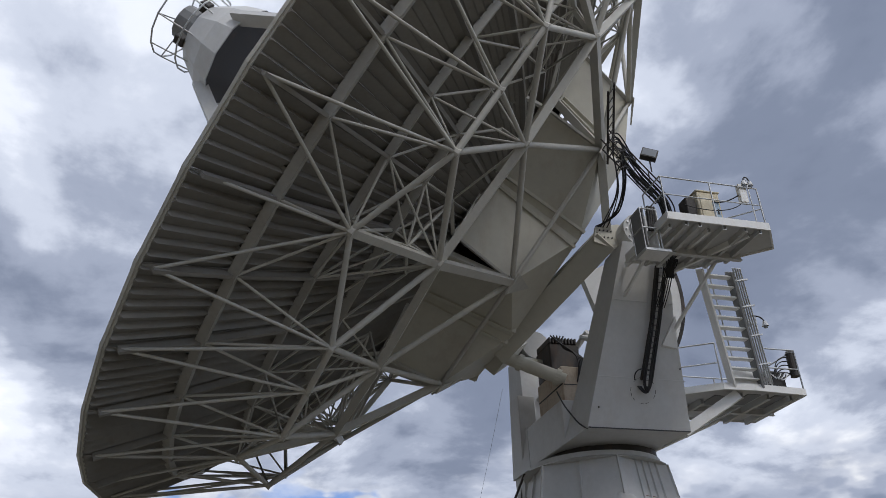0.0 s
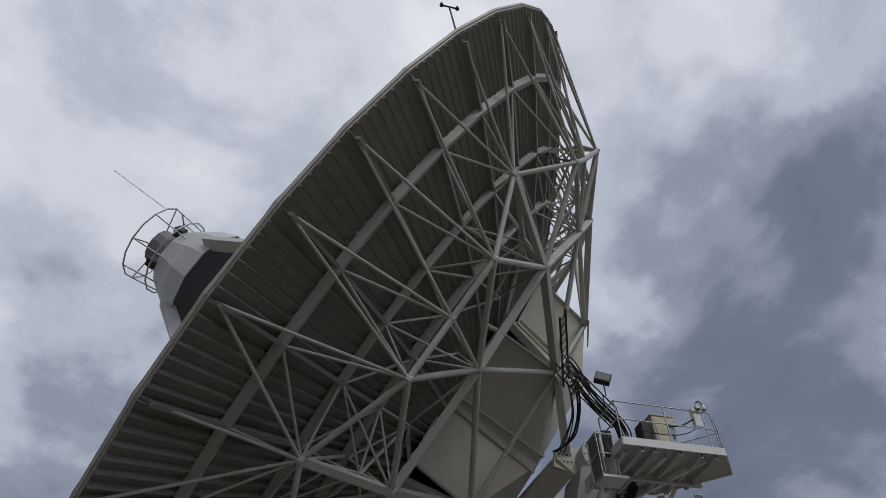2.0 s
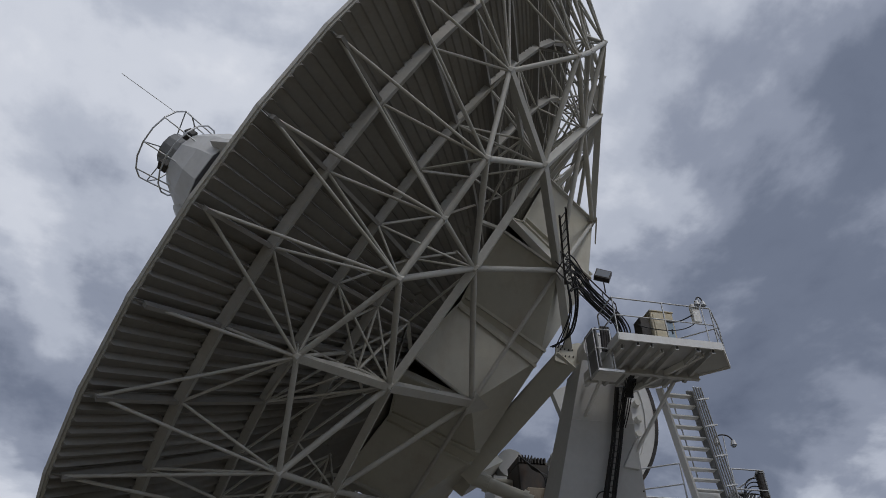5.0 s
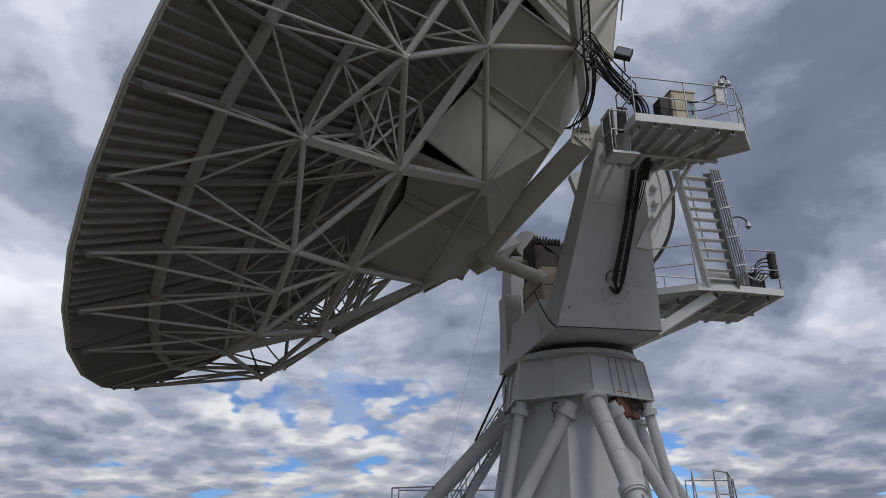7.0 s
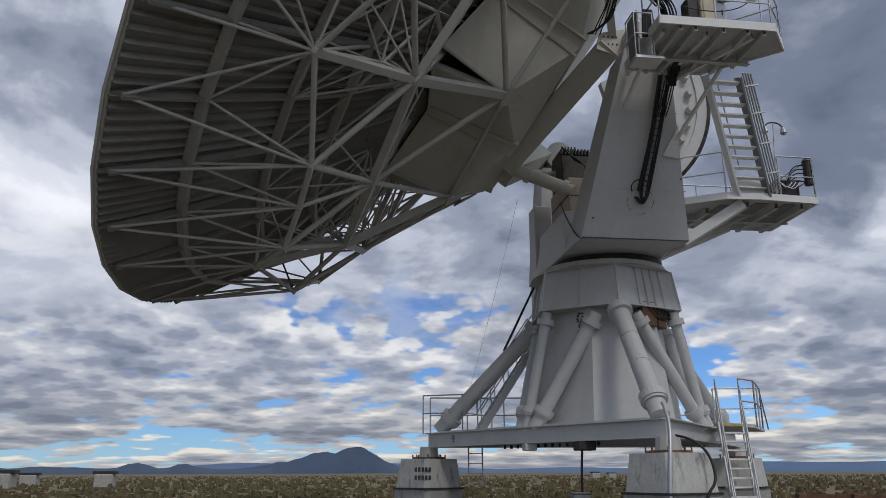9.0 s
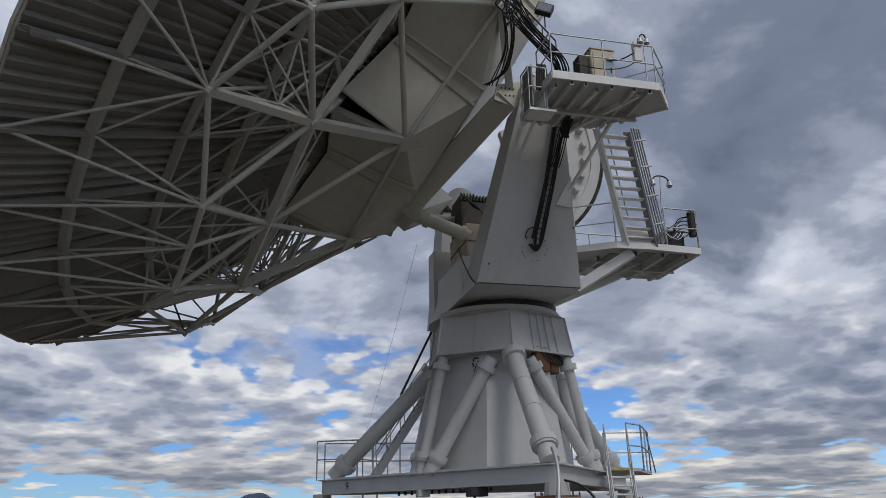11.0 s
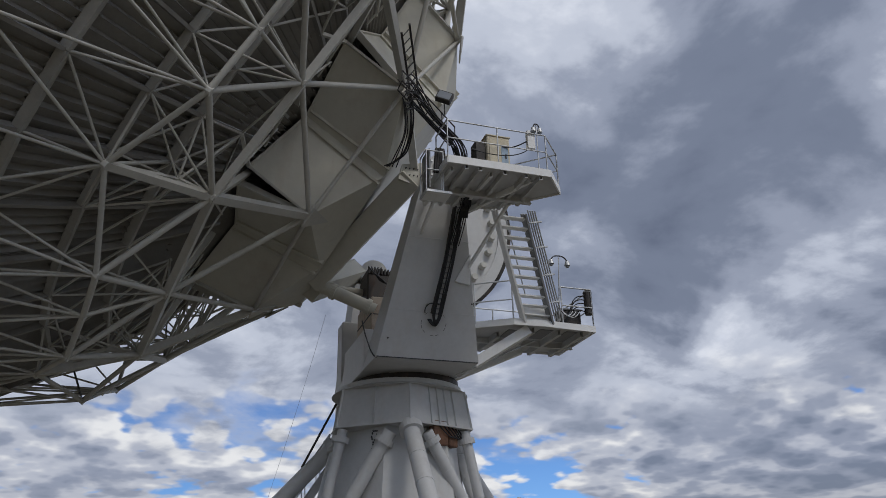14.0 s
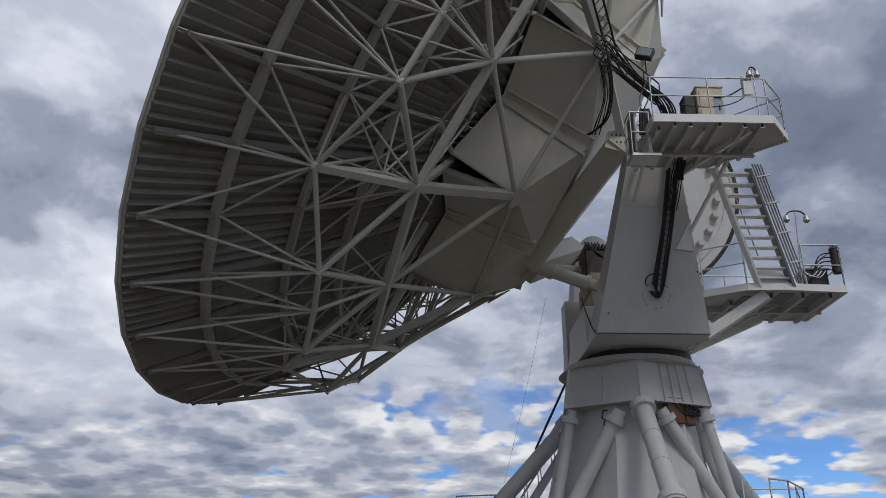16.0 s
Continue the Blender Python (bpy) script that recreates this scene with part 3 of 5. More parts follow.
for sy in (1, -1):
    # heavy box beams from the foot of the hub out to each elevation bearing
    foot_b, head_b = Vector((-2.55, 0.25 * sy, 10.05)), Vector((-0.55, 3.75 * sy, 12.0))
    bar("trunnion_beam", foot_b, head_b, 0.40, dish, "box", material=PAINT_HUB, h=0.30, up=(0.8, 0, -0.6), label="stained cream steel box beam")
    bar("trunnion_flange", foot_b + Vector((-0.16, 0, 0.3)), head_b + Vector((-0.2, 0, 0.25)), 0.36, dish, "box", material=PAINT_STRUT, h=0.02, up=(0.8, 0, -0.6))
    pl = bmesh.new()
    q = [Vector((x, 3.85 * sy, z)) for x, z in ((-1.05, 11.75), (-0.2, 11.5), (0.4, 11.75), (0.35, 12.2), (-0.3, 12.35), (-0.95, 12.2))]
    hull8(pl, q, [p + Vector((0, 0.09 * sy, 0)) for p in q])
    br_ = part("trunnion_bracket", pl, PAINT_HUB, dish)
    for i in range(8):
        b_ = bmesh.new()
        add_tube(b_, 0.022, 0.022, 0, 0.03, 6, Matrix.Translation((-0.85 + 0.11 * (i % 4), 3.94 * sy, 11.9 + 0.2 * (i // 4))) @ Matrix.Rotation(radians(-90 * sy), 4, 'X'))
        part("bolt", b_, DARK, br_)
    bar("hub_stay", D(HUBV[0], 0 if sy < 0 else 180, HUBV[1]), Vector((-0.6, 3.9 * sy, 12.2)), 0.10, dish, "box")

# sub-reflector housing on its four legs
shell = bmesh.new()
loops = []
for r_, z_ in ((1.72, 5.45), (1.78, 5.45), (1.55, 6.1), (1.05, 6.9), (0.95, 6.85), (1.44, 6.06)):
    loops.append([shell.verts.new((r_ * math.cos(i * math.pi / 6 + 0.26), r_ * math.sin(i * math.pi / 6 + 0.26), z_)) for i in range(12)])
for la, lb in zip(loops, loops[1:] + loops[:1]):
    for i in range(12):
        shell.faces.new((la[i], la[(i + 1) % 12], lb[(i + 1) % 12], lb[i]))
housing = part("subreflector_housing", shell, PAINT, dish, "white twelve-sided barrel housing at the focus", DISH)
# solid plug behind the mouth; its dark colour holds the shade in there
part("subreflector", tube_bm(1.66, 1.2, 5.47, 6.4, 24), DARK, dish, "subreflector plug in the open mouth, its dark colour standing for shade", DISH)
part("motor_drum", tube_bm(0.66, 0.6, 6.9, 7.7, 14), GREYBOX, dish, "grey motor drum", DISH)
for i in range(4):
    a = 90 * i
    bar("support_leg", D(1.62, a, 5.75), D(7.2, a, depth(7.2)), 0.10, dish, "box", material=PAINT, h=0.22, up=BORE)
for i in range(4):
    a = i * 90
    part("motor_box", (lambda b: b)(box_bm((0.75, -0.16, 6.9), (1.1, 0.16, 7.25), 0.03)), DARK, housing, "dark drive motor", DISH @ Matrix.Rotation(radians(a + 20), 4, 'Z'))
for s, rr in ((6.9, 1.38), (7.85, 1.38)):
    for i in range(16):
        bar("guard_ring", D(rr, i * 22.5, s), D(rr, i * 22.5 + 22.5, s), 0.028, dish, "tube", material=GALV)
for i in range(8):
    bar("guard_post", D(1.2, i * 45, 6.5), D(1.38, i * 45, 7.85), 0.024, dish, "tube", material=GALV)
for i in range(4):
    bar("guard_spoke", D(0.5, i * 90 + 45, 7.7), D(1.38, i * 90 + 45, 7.85), 0.022, dish, "tube", material=GALV)
bar("lightning_rod", D(1.38, 20, 7.85), D(1.5, 20, 10.2), 0.012, dish, "tube", material=GALV)

# ---------------------------------------------------------------- yoke
yoke = thing("yoke_mount", (AX, 0, 7.3), "white steel yoke with two tapered arms that carries the dish", "telescope mount")


def arm(sign):
    """A tapered box arm that leans outwards to its elevation bearing."""
    bm = bmesh.new()
    yo, yi, to, ti_ = 2.75 * sign, 1.25 * sign, 4.5 * sign, 3.45 * sign
    hull8(bm, [(-1.32, yo, 7.16), (1.5, yo, 7.16), (1.5, yi, 7.16), (-1.32, yi, 7.16)],
          [(-0.55, to, 11.5), (0.58, to, 11.5), (0.58, ti_, 11.5), (-0.55, ti_, 11.5)])
    part("arm", bm, PAINT, yoke)
    bm = bmesh.new()
    m = Matrix.Translation((0.1, sign * 3.4, 11.95)) @ Matrix.Rotation(radians(-90 * sign), 4, 'X')
    add_tube(bm, 0.5, 0.5, 0.0, 1.0, 20, m)
    bh = part("bearing_housing", bm, PAINT, yoke)
    bm = bmesh.new()
    add_tube(bm, 0.34, 0.3, 1.0, 1.15, 20, m)
    part("bearing_cap", bm, PAINT, bh)
    for i in range(12):
        aa = radians(30 * i)
        b_ = bmesh.new()
        add_tube(b_, 0.03, 0.03, 1.0, 1.04, 6, m @ Matrix.Translation((0.42 * math.cos(aa), 0.42 * math.sin(aa), 0)))
        part("bolt", b_, GALV, bh)


def face_y(z):
    """The near arm's outer face at the height z."""
    return -2.75 - (z - 7.16) * 1.75 / 4.34


arm(-1)
arm(1)
part("cross_box", box_bm((-1.3, -1.3, 7.17), (1.48, 1.3, 8.35), 0.02), PAINT, yoke)
part("slew_ring", tube_bm(1.5, 1.5, 6.98, 7.17, 40), DARK, yoke, "dark oily slewing ring", Matrix.Translation((AX, 0, 0)))

# elevation gear between the arms
gear_bm = bmesh.new()
M_G = Matrix.Translation(PIVOT) @ Matrix.Rotation(radians(90), 4, 'X')
n = 60
loop0 = []
a0, a1 = -72, 32
pts = [Vector((0.3 * math.cos(radians(a0)), 0.3 * math.sin(radians(a0)), 0))]
pts = [Vector((0, 0.4, 0))] + [Vector((3.35 * math.cos(radians(a0 + (a1 - a0) * i / n)), 3.35 * math.sin(radians(a0 + (a1 - a0) * i / n)), 0)) for i in range(n + 1)]
hull8(gear_bm, [M_G @ (p + Vector((0, 0, -0.12))) for p in pts], [M_G @ (p + Vector((0, 0, 0.12))) for p in pts])
part("elevation_gear", gear_bm, PAINT, dish, "white elevation gear wheel web")
for i in range(9):
    a = radians(a0 + 8 + (a1 - a0 - 14) * i / 8)
    for rr_ in (2.75,):
        b_ = bmesh.new()
        add_tube(b_, 0.12, 0.1, 0.12, 0.34, 10, M_G @ Matrix.Translation((rr_ * math.cos(a), rr_ * math.sin(a), 0)))
        part("gear_lug", b_, PAINT_STRUT, dish)
for rr_ in (3.05, 1.6):
    for i in range(12):
        a, b2 = radians(a0 + (a1 - a0) * i / 12), radians(a0 + (a1 - a0) * (i + 1) / 12)
        bar("gear_flange", M_G @ Vector((rr_ * math.cos(a), rr_ * math.sin(a), 0.14)), M_G @ Vector((rr_ * math.cos(b2), rr_ * math.sin(b2), 0.14)), 0.04, dish, "box", material=PAINT)
for i in range(56):
    a = radians(a0 + (a1 - a0) * (i + 0.5) / 56)
    m = M_G @ Matrix.Rotation(a, 4, 'Z') @ Matrix.Translation((3.38, 0, 0))
    UNIT.setdefault("tooth", mesh_of("tooth", box_bm((-0.04, -0.085, -0.14), (0.07, 0.085, 0.14)), DARK))
    part_mesh("gear_tooth", UNIT["tooth"], dish, m)

# ---------------------------------------------------------------- pedestal
PCX, PCY = 0.15, 0.2                        # pedestal axis
ped = thing("pedestal", (PCX, PCY, 2.3), "white steel pedestal tower on a triangular base frame", "pedestal")
P0 = Matrix.Translation((PCX, PCY, 0))
part("collar", tube_bm(2.14, 1.95, 5.74, 6.78, 6), PAINT, ped, "six-sided ribbed white collar", P0 @ Matrix.Rotation(radians(22), 4, 'Z'))
part("collar_flange", tube_bm(1.98, 1.82, 6.78, 6.86, 40), PAINT, ped, "", P0)
part("collar_flange", tube_bm(1.8, 1.8, 6.86, 6.98, 40), PAINT, ped, "", P0)
part("collar_flange", tube_bm(2.2, 2.2, 5.70, 5.74, 6), PAINT, ped, "", P0 @ Matrix.Rotation(radians(22), 4, 'Z'))
part("core", tube_bm(2.15, 1.7, 2.6, 5.7, 6), PAINT, ped, "six-sided tapered white core", P0 @ Matrix.Rotation(radians(1), 4, 'Z'))


def hexagon(r, z, side, f):
    """A point on a side of the collar's hexagon, f of the way along it."""
    a, b = radians(22 + 60 * side), radians(82 + 60 * side)
    p, q = Vector((math.cos(a), math.sin(a), 0)), Vector((math.cos(b), math.sin(b), 0))
    return Vector((PCX, PCY, z)) + r * p.lerp(q, f)


for side in range(6):
    for f in ((0.0, 0.5) if side != 4 else (0.0, 0.34, 0.47, 0.6, 0.74)):
        out_ = hexagon(1, 0, side, f) - Vector((PCX, PCY, 0))
        bar("collar_rib", hexagon(2.15, 5.74, side, f), hexagon(1.96, 6.79, side, f), 0.014, ped, "box", material=PAINT, h=0.045, up=out_)
VERT = [147, 266.7, 24.5]
corner = [Vector((-4.42, 3.2, 0)), Vector((-0.08, -4.15, 0)), Vector((4.85, 2.35, 0))]
for i in range(3):
    a, b = corner[i], corner[(i + 1) % 3]
    bar("base_beam", a + Vector((0, 0, 2.47)), b + Vector((0, 0, 2.47)), 0.16, ped, "ibeam", material=PAINT, h=0.21)
HEX_AZ = [142, 262, 22]


def on_core(az, r, z):
    return Vector((PCX + r * math.cos(radians(az)), PCY + r * math.sin(radians(az)), z))


def strut_leg(foot, top, r, rc, hc):
    """A pipe leg with a thick collar near either end and thin welded bands between."""
    leg = bar("leg_tube", foot, top, r, ped, "tube", material=PAINT)
    mm, ln = along(foot, top)
    for z, rr_, h_ in ((0.42, rc, hc), (ln - 0.2 - hc, rc, hc), (0.36, rc * 0.9, 0.06), (ln * 0.42, r + 0.008, 0.035), (ln * 0.66, r + 0.008, 0.035)):
        bm = bmesh.new()
        add_tube(bm, rr_, rr_, z, z + h_, 20, mm)
        part("leg_collar", bm, PAINT, leg)


for i in range(3):
    c, az = corner[i], VERT[i]
    ta = radians(az)
    top = on_core(HEX_AZ[i], 1.88, 5.76)
    foot = c + Vector((-0.35 * math.cos(ta), -0.35 * math.sin(ta), 2.75))
    strut_leg(foot, top, 0.23, 0.32, 0.2)
    # on each beam's middle stand one upright and two slanting legs
    mid = (corner[i] + corner[(i + 1) % 3]) / 2
    way = (corner[(i + 1) % 3] - corner[i]).normalized()
    va, vb = HEX_AZ[i] + 16, HEX_AZ[i] + 104
    strut_leg(mid + way * 0.22 + Vector((0, 0, 2.62)), on_core(vb, 1.8, 5.52), 0.19, 0.26, 0.17)
    strut_leg(mid - way * 0.26 + Vector((0, 0, 2.62)), on_core(va, 1.8, 5.52), 0.17, 0.24, 0.15)
    strut_leg(mid - way * 0.08 + Vector((0.0, 0, 2.62)), on_core(HEX_AZ[i] + 60, 1.95, 5.68), 0.145, 0.23, 0.16)


def pier(c, az):
    t = thing("concrete_pier", (c.x, c.y, 0), "weathered concrete foundation pier under the base frame", "pier", "foundation piers")
    m = Matrix.Translation((c.x, c.y, 0)) @ Matrix.Rotation(radians(az), 4, 'Z')

    def block(name, w0, w1, z0, z1, material):
        bm = bmesh.new()
        sq = ((-1, -0.82), (-0.82, -1), (0.82, -1), (1, -0.82), (1, 0.82), (0.82, 1), (-0.82, 1), (-1, 0.82))
        hull8(bm, [m @ Vector((x * w0, y * w0, z0)) for x, y in sq], [m @ Vector((x * w1, y * w1, z1)) for x, y in sq])
        part(name, bm, material, t)
    block("lower_block", 0.80, 0.78, -0.3, 1.08, CONC)
    block("ledge", 0.82, 0.82, 1.08, 1.13, DARK)
    block("upper_block", 0.74, 0.64, 1.13, 1.93, FLAKED)
    block("grout_bed", 0.4, 0.36, 1.93, 1.99, RUST)
    for k in range(8):
        q = m @ Vector((0.48 * math.cos(k * math.pi / 4), 0.48 * math.sin(k * math.pi / 4), 1.92))
        bar("anchor_bolt", q, q + Vector((0, 0, 0.14)), 0.02, t, "tube", material=RUST)
    part("bearing_plate", tube_bm(0.3, 0.26, 1.95, 2.28, 12), PAINT_STRUT, t, "stained white steel bearing foot", Matrix.Translation((c.x, c.y, 0)))


for c, a in zip(corner, (35, 22, 55)):
    pier(c, a)


# far arm's lower skirt, front of the yoke, drive
part("arm_skirt", box_bm((-1.25, 2.0, 5.75), (-0.7, 2.74, 9.6), 0.02), PAINT, yoke, "narrow steel cable shaft at the arm")
drive = part("drive_housing", box_bm((-0.95, -0.1, 9.5), (0.0, 0.95, 10.5), 0.04), DARK, yoke, "dark oily elevation drive housing")
dcov = part("drive_cover", box_bm((-1.0, -0.85, 8.36), (0.1, 0.95, 9.5), 0.03), CREAM, yoke, "rust-streaked cream drive base")
part("cover_seam", box_bm((-1.012, -0.86, 8.95), (-0.99, 0.9, 8.985)), INK, dcov)
part("cover_seam", box_bm((-0.95, -0.862, 8.95), (0.05, -0.848, 8.975)), INK, dcov)
for k in range(9):
    part("louvre", box_bm((-0.93 + 0.1 * k, -0.13, 10.5), (-0.88 + 0.1 * k, 0.9, 10.68), 0.006), DARK, drive)
for k in range(5):
    wire("drive_cable", [(-1.0 + 0.1 * k, -0.4, 10.6), (-0.9, -0.6, 10.3 - 0.05 * k), (-0.5, -0.85, 10.0), (-0.4 + 0.08 * k, -0.95, 9.6), (-0.6, -0.98, 9.0)], 0.022, yoke, BLACK)
for a, b, r in (((-2.5, -0.35, 9.88), (-0.85, -0.75, 9.12), 0.19), ((-2.4, 0.1, 10.0), (-0.8, 0.6, 10.12), 0.11)):
    bar("jack_tube", a, b, r, dish, "tube", material=PAINT_HUB, label="thick cream painted tube")
    mm, ln = along(a, b)
    for z in ((0.45, ln - 0.3) if r > 0.15 else ()):
        cb = bmesh.new()
        add_tube(cb, r + 0.05, r + 0.05, z, z + 0.14, 16, mm)
        part("tube_collar", cb, PAINT_HUB, dish)
for sy in (-1, 1):
    bar("cross_tube", (-0.4, sy * 2.4, 9.6), (0.3, -sy * 0.2, 10.9), 0.09, yoke, "tube", material=PAINT)
wire("shoulder_seam", [(-1.34, -1.2, 8.6), (-1.32, -1.5, 8.1), (-1.33, -1.9, 7.8), (-1.33, -2.3, 7.35), (-1.3, -2.7, 7.15)], 0.02, yoke, INK, "dark grimy weld seam")
bar("arm_edge_seam", (-1.30, -2.76, 7.165), (1.48, -2.76, 7.165), 0.012, yoke, "box", material=INK)
# seams, rivets and bolts on the near arm
for z, x0, x1 in ((8.32, -1.1, 1.3), (10.1, -0.78, 0.9)):
    part("weld_seam", box_bm((x0, face_y(z) - 0.012, z), (x1, face_y(z) + 0.03, z + 0.012)), PAINT, yoke)
for x, z in ((-1.05, 7.62), (1.15, 8.6)):
    b_ = bmesh.new()
    add_tube(b_, 0.022, 0.022, 0, 0.03, 8, Matrix.Translation((x, face_y(z) + 0.01, z)) @ Matrix.Rotation(radians(90), 4, 'X'))
    part("bolt", b_, DARK, yoke)
for i in range(16):
    aa = radians(i * 22.5 + 200)
    if i % 3 == 2:
        continue
    ring_b = bmesh.new()
    add_box(ring_b, (-0.006, -0.003, -0.045), (0.006, 0.003, 0.045), Matrix.Translation((0.14 + 0.34 * math.cos(aa), face_y(8.05 + 0.3 * math.sin(aa)) - 0.004, 8.05 + 0.3 * math.sin(aa))) @ Matrix.Rotation(radians(22), 4, 'X') @ Matrix.Rotation(-aa, 4, 'Y'))
    part("scrape_mark", ring_b, INK, yoke, "dark scrape mark")
# cable ladder down the near arm
tray = thing("cable_tray", (0.14, -3.3, 8.2), "black cables on a steel ladder tray down the yoke arm", "cable tray")
TR = [(0.50, face_y(11.4) - 0.12, 11.4), (0.43, face_y(10.5) - 0.12, 10.5), (0.36, face_y(9.6) - 0.12, 9.6), (0.25, face_y(8.9) - 0.12, 8.9), (0.14, face_y(8.25) - 0.12, 8.25)]
for dx in (-0.12, 0.12):
    for a, b in zip(TR, TR[1:]):
        bar("tray_rail", Vector(a) + Vector((dx, 0, 0)), Vector(b) + Vector((dx, 0, 0)), 0.012, tray, "box", material=DARK, h=0.035)
for k in range(22):
    f = k / 21 * (len(TR) - 1)
    i = min(int(f), len(TR) - 2)
    c = Vector(TR[i]).lerp(Vector(TR[i + 1]), f - i)
    bar("tray_rung", c + Vector((-0.12, 0, 0)), c + Vector((0.12, 0, 0)), 0.012, tray, "box", material=GREYBOX)
rng = random.Random(11)
for k in range(7):
    dx = (-0.125, -0.095, -0.065, 0.05, 0.08, 0.11, 0.135)[k]
    pts_c = [Vector(p) + Vector((dx + rng.uniform(-0.015, 0.015), -0.05 - rng.uniform(0, 0.05), 0)) for p in TR]
    loop = [Vector((0.13 + dx * 0.6, -3.32, 8.05 - rng.uniform(0, 0.16))), Vector((0.13 - dx * 0.3, -3.26, 7.95 - rng.uniform(0, 0.12))), Vector((0.08 - dx, -3.22, 8.12))]
    wire("cable", pts_c + loop, 0.021, tray, BLACK)
wire("cable", [(0.2, -3.45, 8.45), (-0.05, -3.5, 8.55), (-0.22, -3.4, 8.42), (-0.15, -3.3, 8.25)], 0.016, tray, BLACK)


# ---------------------------------------------------------------- platforms
def railing(parent, pts, z, h=1.07, mids=(0.5,), r=0.021, step=1.1, material=None):
    material = material or GALV
    for a, b in zip(pts, pts[1:]):
        a, b = Vector((*a, z)), Vector((*b, z))
        bar("top_rail", a + Vector((0, 0, h)), b + Vector((0, 0, h)), r, parent, "tube", material=material)
        for m_ in mids:
            bar("mid_rail", a + Vector((0, 0, h * m_)), b + Vector((0, 0, h * m_)), r * 0.9, parent, "tube", material=material)
        n_ = max(1, round((b - a).length / step))
        for i in range(n_ + 1):
            p = a.lerp(b, i / n_)
            bar("post", p - Vector((0, 0, 0.06)), p + Vector((0, 0, h)), r, parent, "tube", material=material)


def deck_plate(parent, loop, z0, z1, material, name="deck"):
    b_ = bmesh.new()
    hull8(b_, [(x, y, z0) for x, y in loop], [(x, y, z1) for x, y in loop])
    return part(name, b_, material, parent)


upper = thing("upper_platform", (2.0, -3.2, 12.22), "white railed service platform beside the elevation bearing", "platform")
UD = [(0.19, -4.2), (3.29, -4.2), (4.02, -3.3), (2.35, -1.75), (0.19, -1.75)]
deck_plate(upper, UD, 12.42, 12.47, PAINT)
for a, b in zip(UD, UD[1:] + UD[:1]):
    av, bv = Vector((*a, 12.43)), Vector((*b, 12.43))
    bar("fascia", av + Vector((0, 0, 0.05)), bv + Vector((0, 0, 0.05)), 0.022, upper, "box", material=PAINT_DECK, h=0.115)
for x, yb in ((0.75, -1.8), (1.15, -1.8), (1.9, -1.8), (2.55, -2.0), (3.0, -2.4)):
    bar("deck_joist", (x, -4.15, 12.34), (x, yb, 12.34), 0.05, upper, "channel", material=PAINT, h=0.08)
bar("deck_joist", (0.25, -2.75, 12.31), (3.3, -2.75, 12.31), 0.07, upper, "ibeam", material=PAINT, h=0.12)
railing(upper, [(0.19, -4.2), (3.2, -4.2), (4.0, -3.3), (2.4, -1.8)], 12.6, 1.12, step=1.6)
railing(upper, [(0.19, -4.2), (0.19, -3.2)], 12.64, 1.1)
# low landing between the arm and the hub
landing = thing("side_landing", (0.05, -3.3, 11.3), "small white landing with grey panels beside the arm", "platform")
deck_plate(landing, [(-0.35, -3.6), (0.4, -3.6), (0.4, -3.0), (-0.35, -3.0)], 11.32, 11.36, PAINT_DECK)
for a, b in (((-0.35, -3.6), (0.4, -3.6)), ((-0.35, -3.6), (-0.35, -3.0))):
    bar("fascia", (*a, 11.33), (*b, 11.33), 0.02, landing, "box", material=GALV, h=0.035)
railing(landing, [(-0.35, -3.05), (-0.35, -3.6), (0.15, -3.6)], 11.4, 1.2)
part("side_panel", box_bm((-0.25, -3.55, 11.45), (-0.2, -2.9, 12.7), 0.01), GREYBOX, landing, "grey steel sheet panel")
part("side_panel", box_bm((0.12, -3.5, 11.45), (0.16, -2.8, 12.1), 0.01), PAINT_DECK, landing, "white steel sheet panel")
for k in range(4):
    wire("hose", [(-0.05 + 0.07 * k, -3.45, 12.0), (-0.03 + 0.07 * k, -3.5, 12.5), (0.02 + 0.07 * k, -3.4, 13.0), (0.12 + 0.05 * k, -3.3, 12.7), (0.18 + 0.06 * k, -3.3, 12.2)], 0.045, landing, DARK)

cab = thing("equipment_cabinet", (1.85, -3.55, 12.47), "faded yellow and blue cabinet standing on the upper platform", "cabinet")
cbody = part("body", box_bm((1.56, -3.75, 12.49), (2.26, -3.2, 13.72), 0.02), BOXM, cab)
part("door", box_bm((1.62, -3.775, 12.6), (2.2, -3.752, 13.62), 0.006), BOXM, cbody)
part("side_sheet", box_bm((1.98, -3.785, 12.75), (2.19, -3.776, 13.4), 0.003), BLUEM, cbody, "faded pale blue sheet")
part("handle", box_bm((2.1, -3.81, 13.0), (2.13, -3.777, 13.15), 0.004), DARK, cbody)
part("lid", box_bm((1.53, -3.78, 13.72), (2.29, -3.17, 13.76), 0.008), BOXM, cab)
part("rear_unit", box_bm((1.24, -3.65, 12.49), (1.54, -3.25, 13.55), 0.02), DARK, cab, "dark brown rear unit")
jb = thing("junction_box", (2.82, -4.12, 13.1), "small grey junction box on the platform railing", "junction box")
part("body", box_bm((2.66, -4.17, 13.25), (2.9, -4.02, 13.85), 0.012), PAINT_DECK, jb)
wire("cable", [(2.66, -4.1, 13.5), (2.45, -3.95, 13.4), (2.3, -3.8, 13.35), (2.0, -3.8, 13.4)], 0.018, jb, BLACK)
wire("cable", [(2.7, -4.1, 13.25), (2.4, -4.0, 12.95), (1.7, -3.95, 12.9), (1.0, -3.9, 13.1)], 0.014, jb, BLACK)
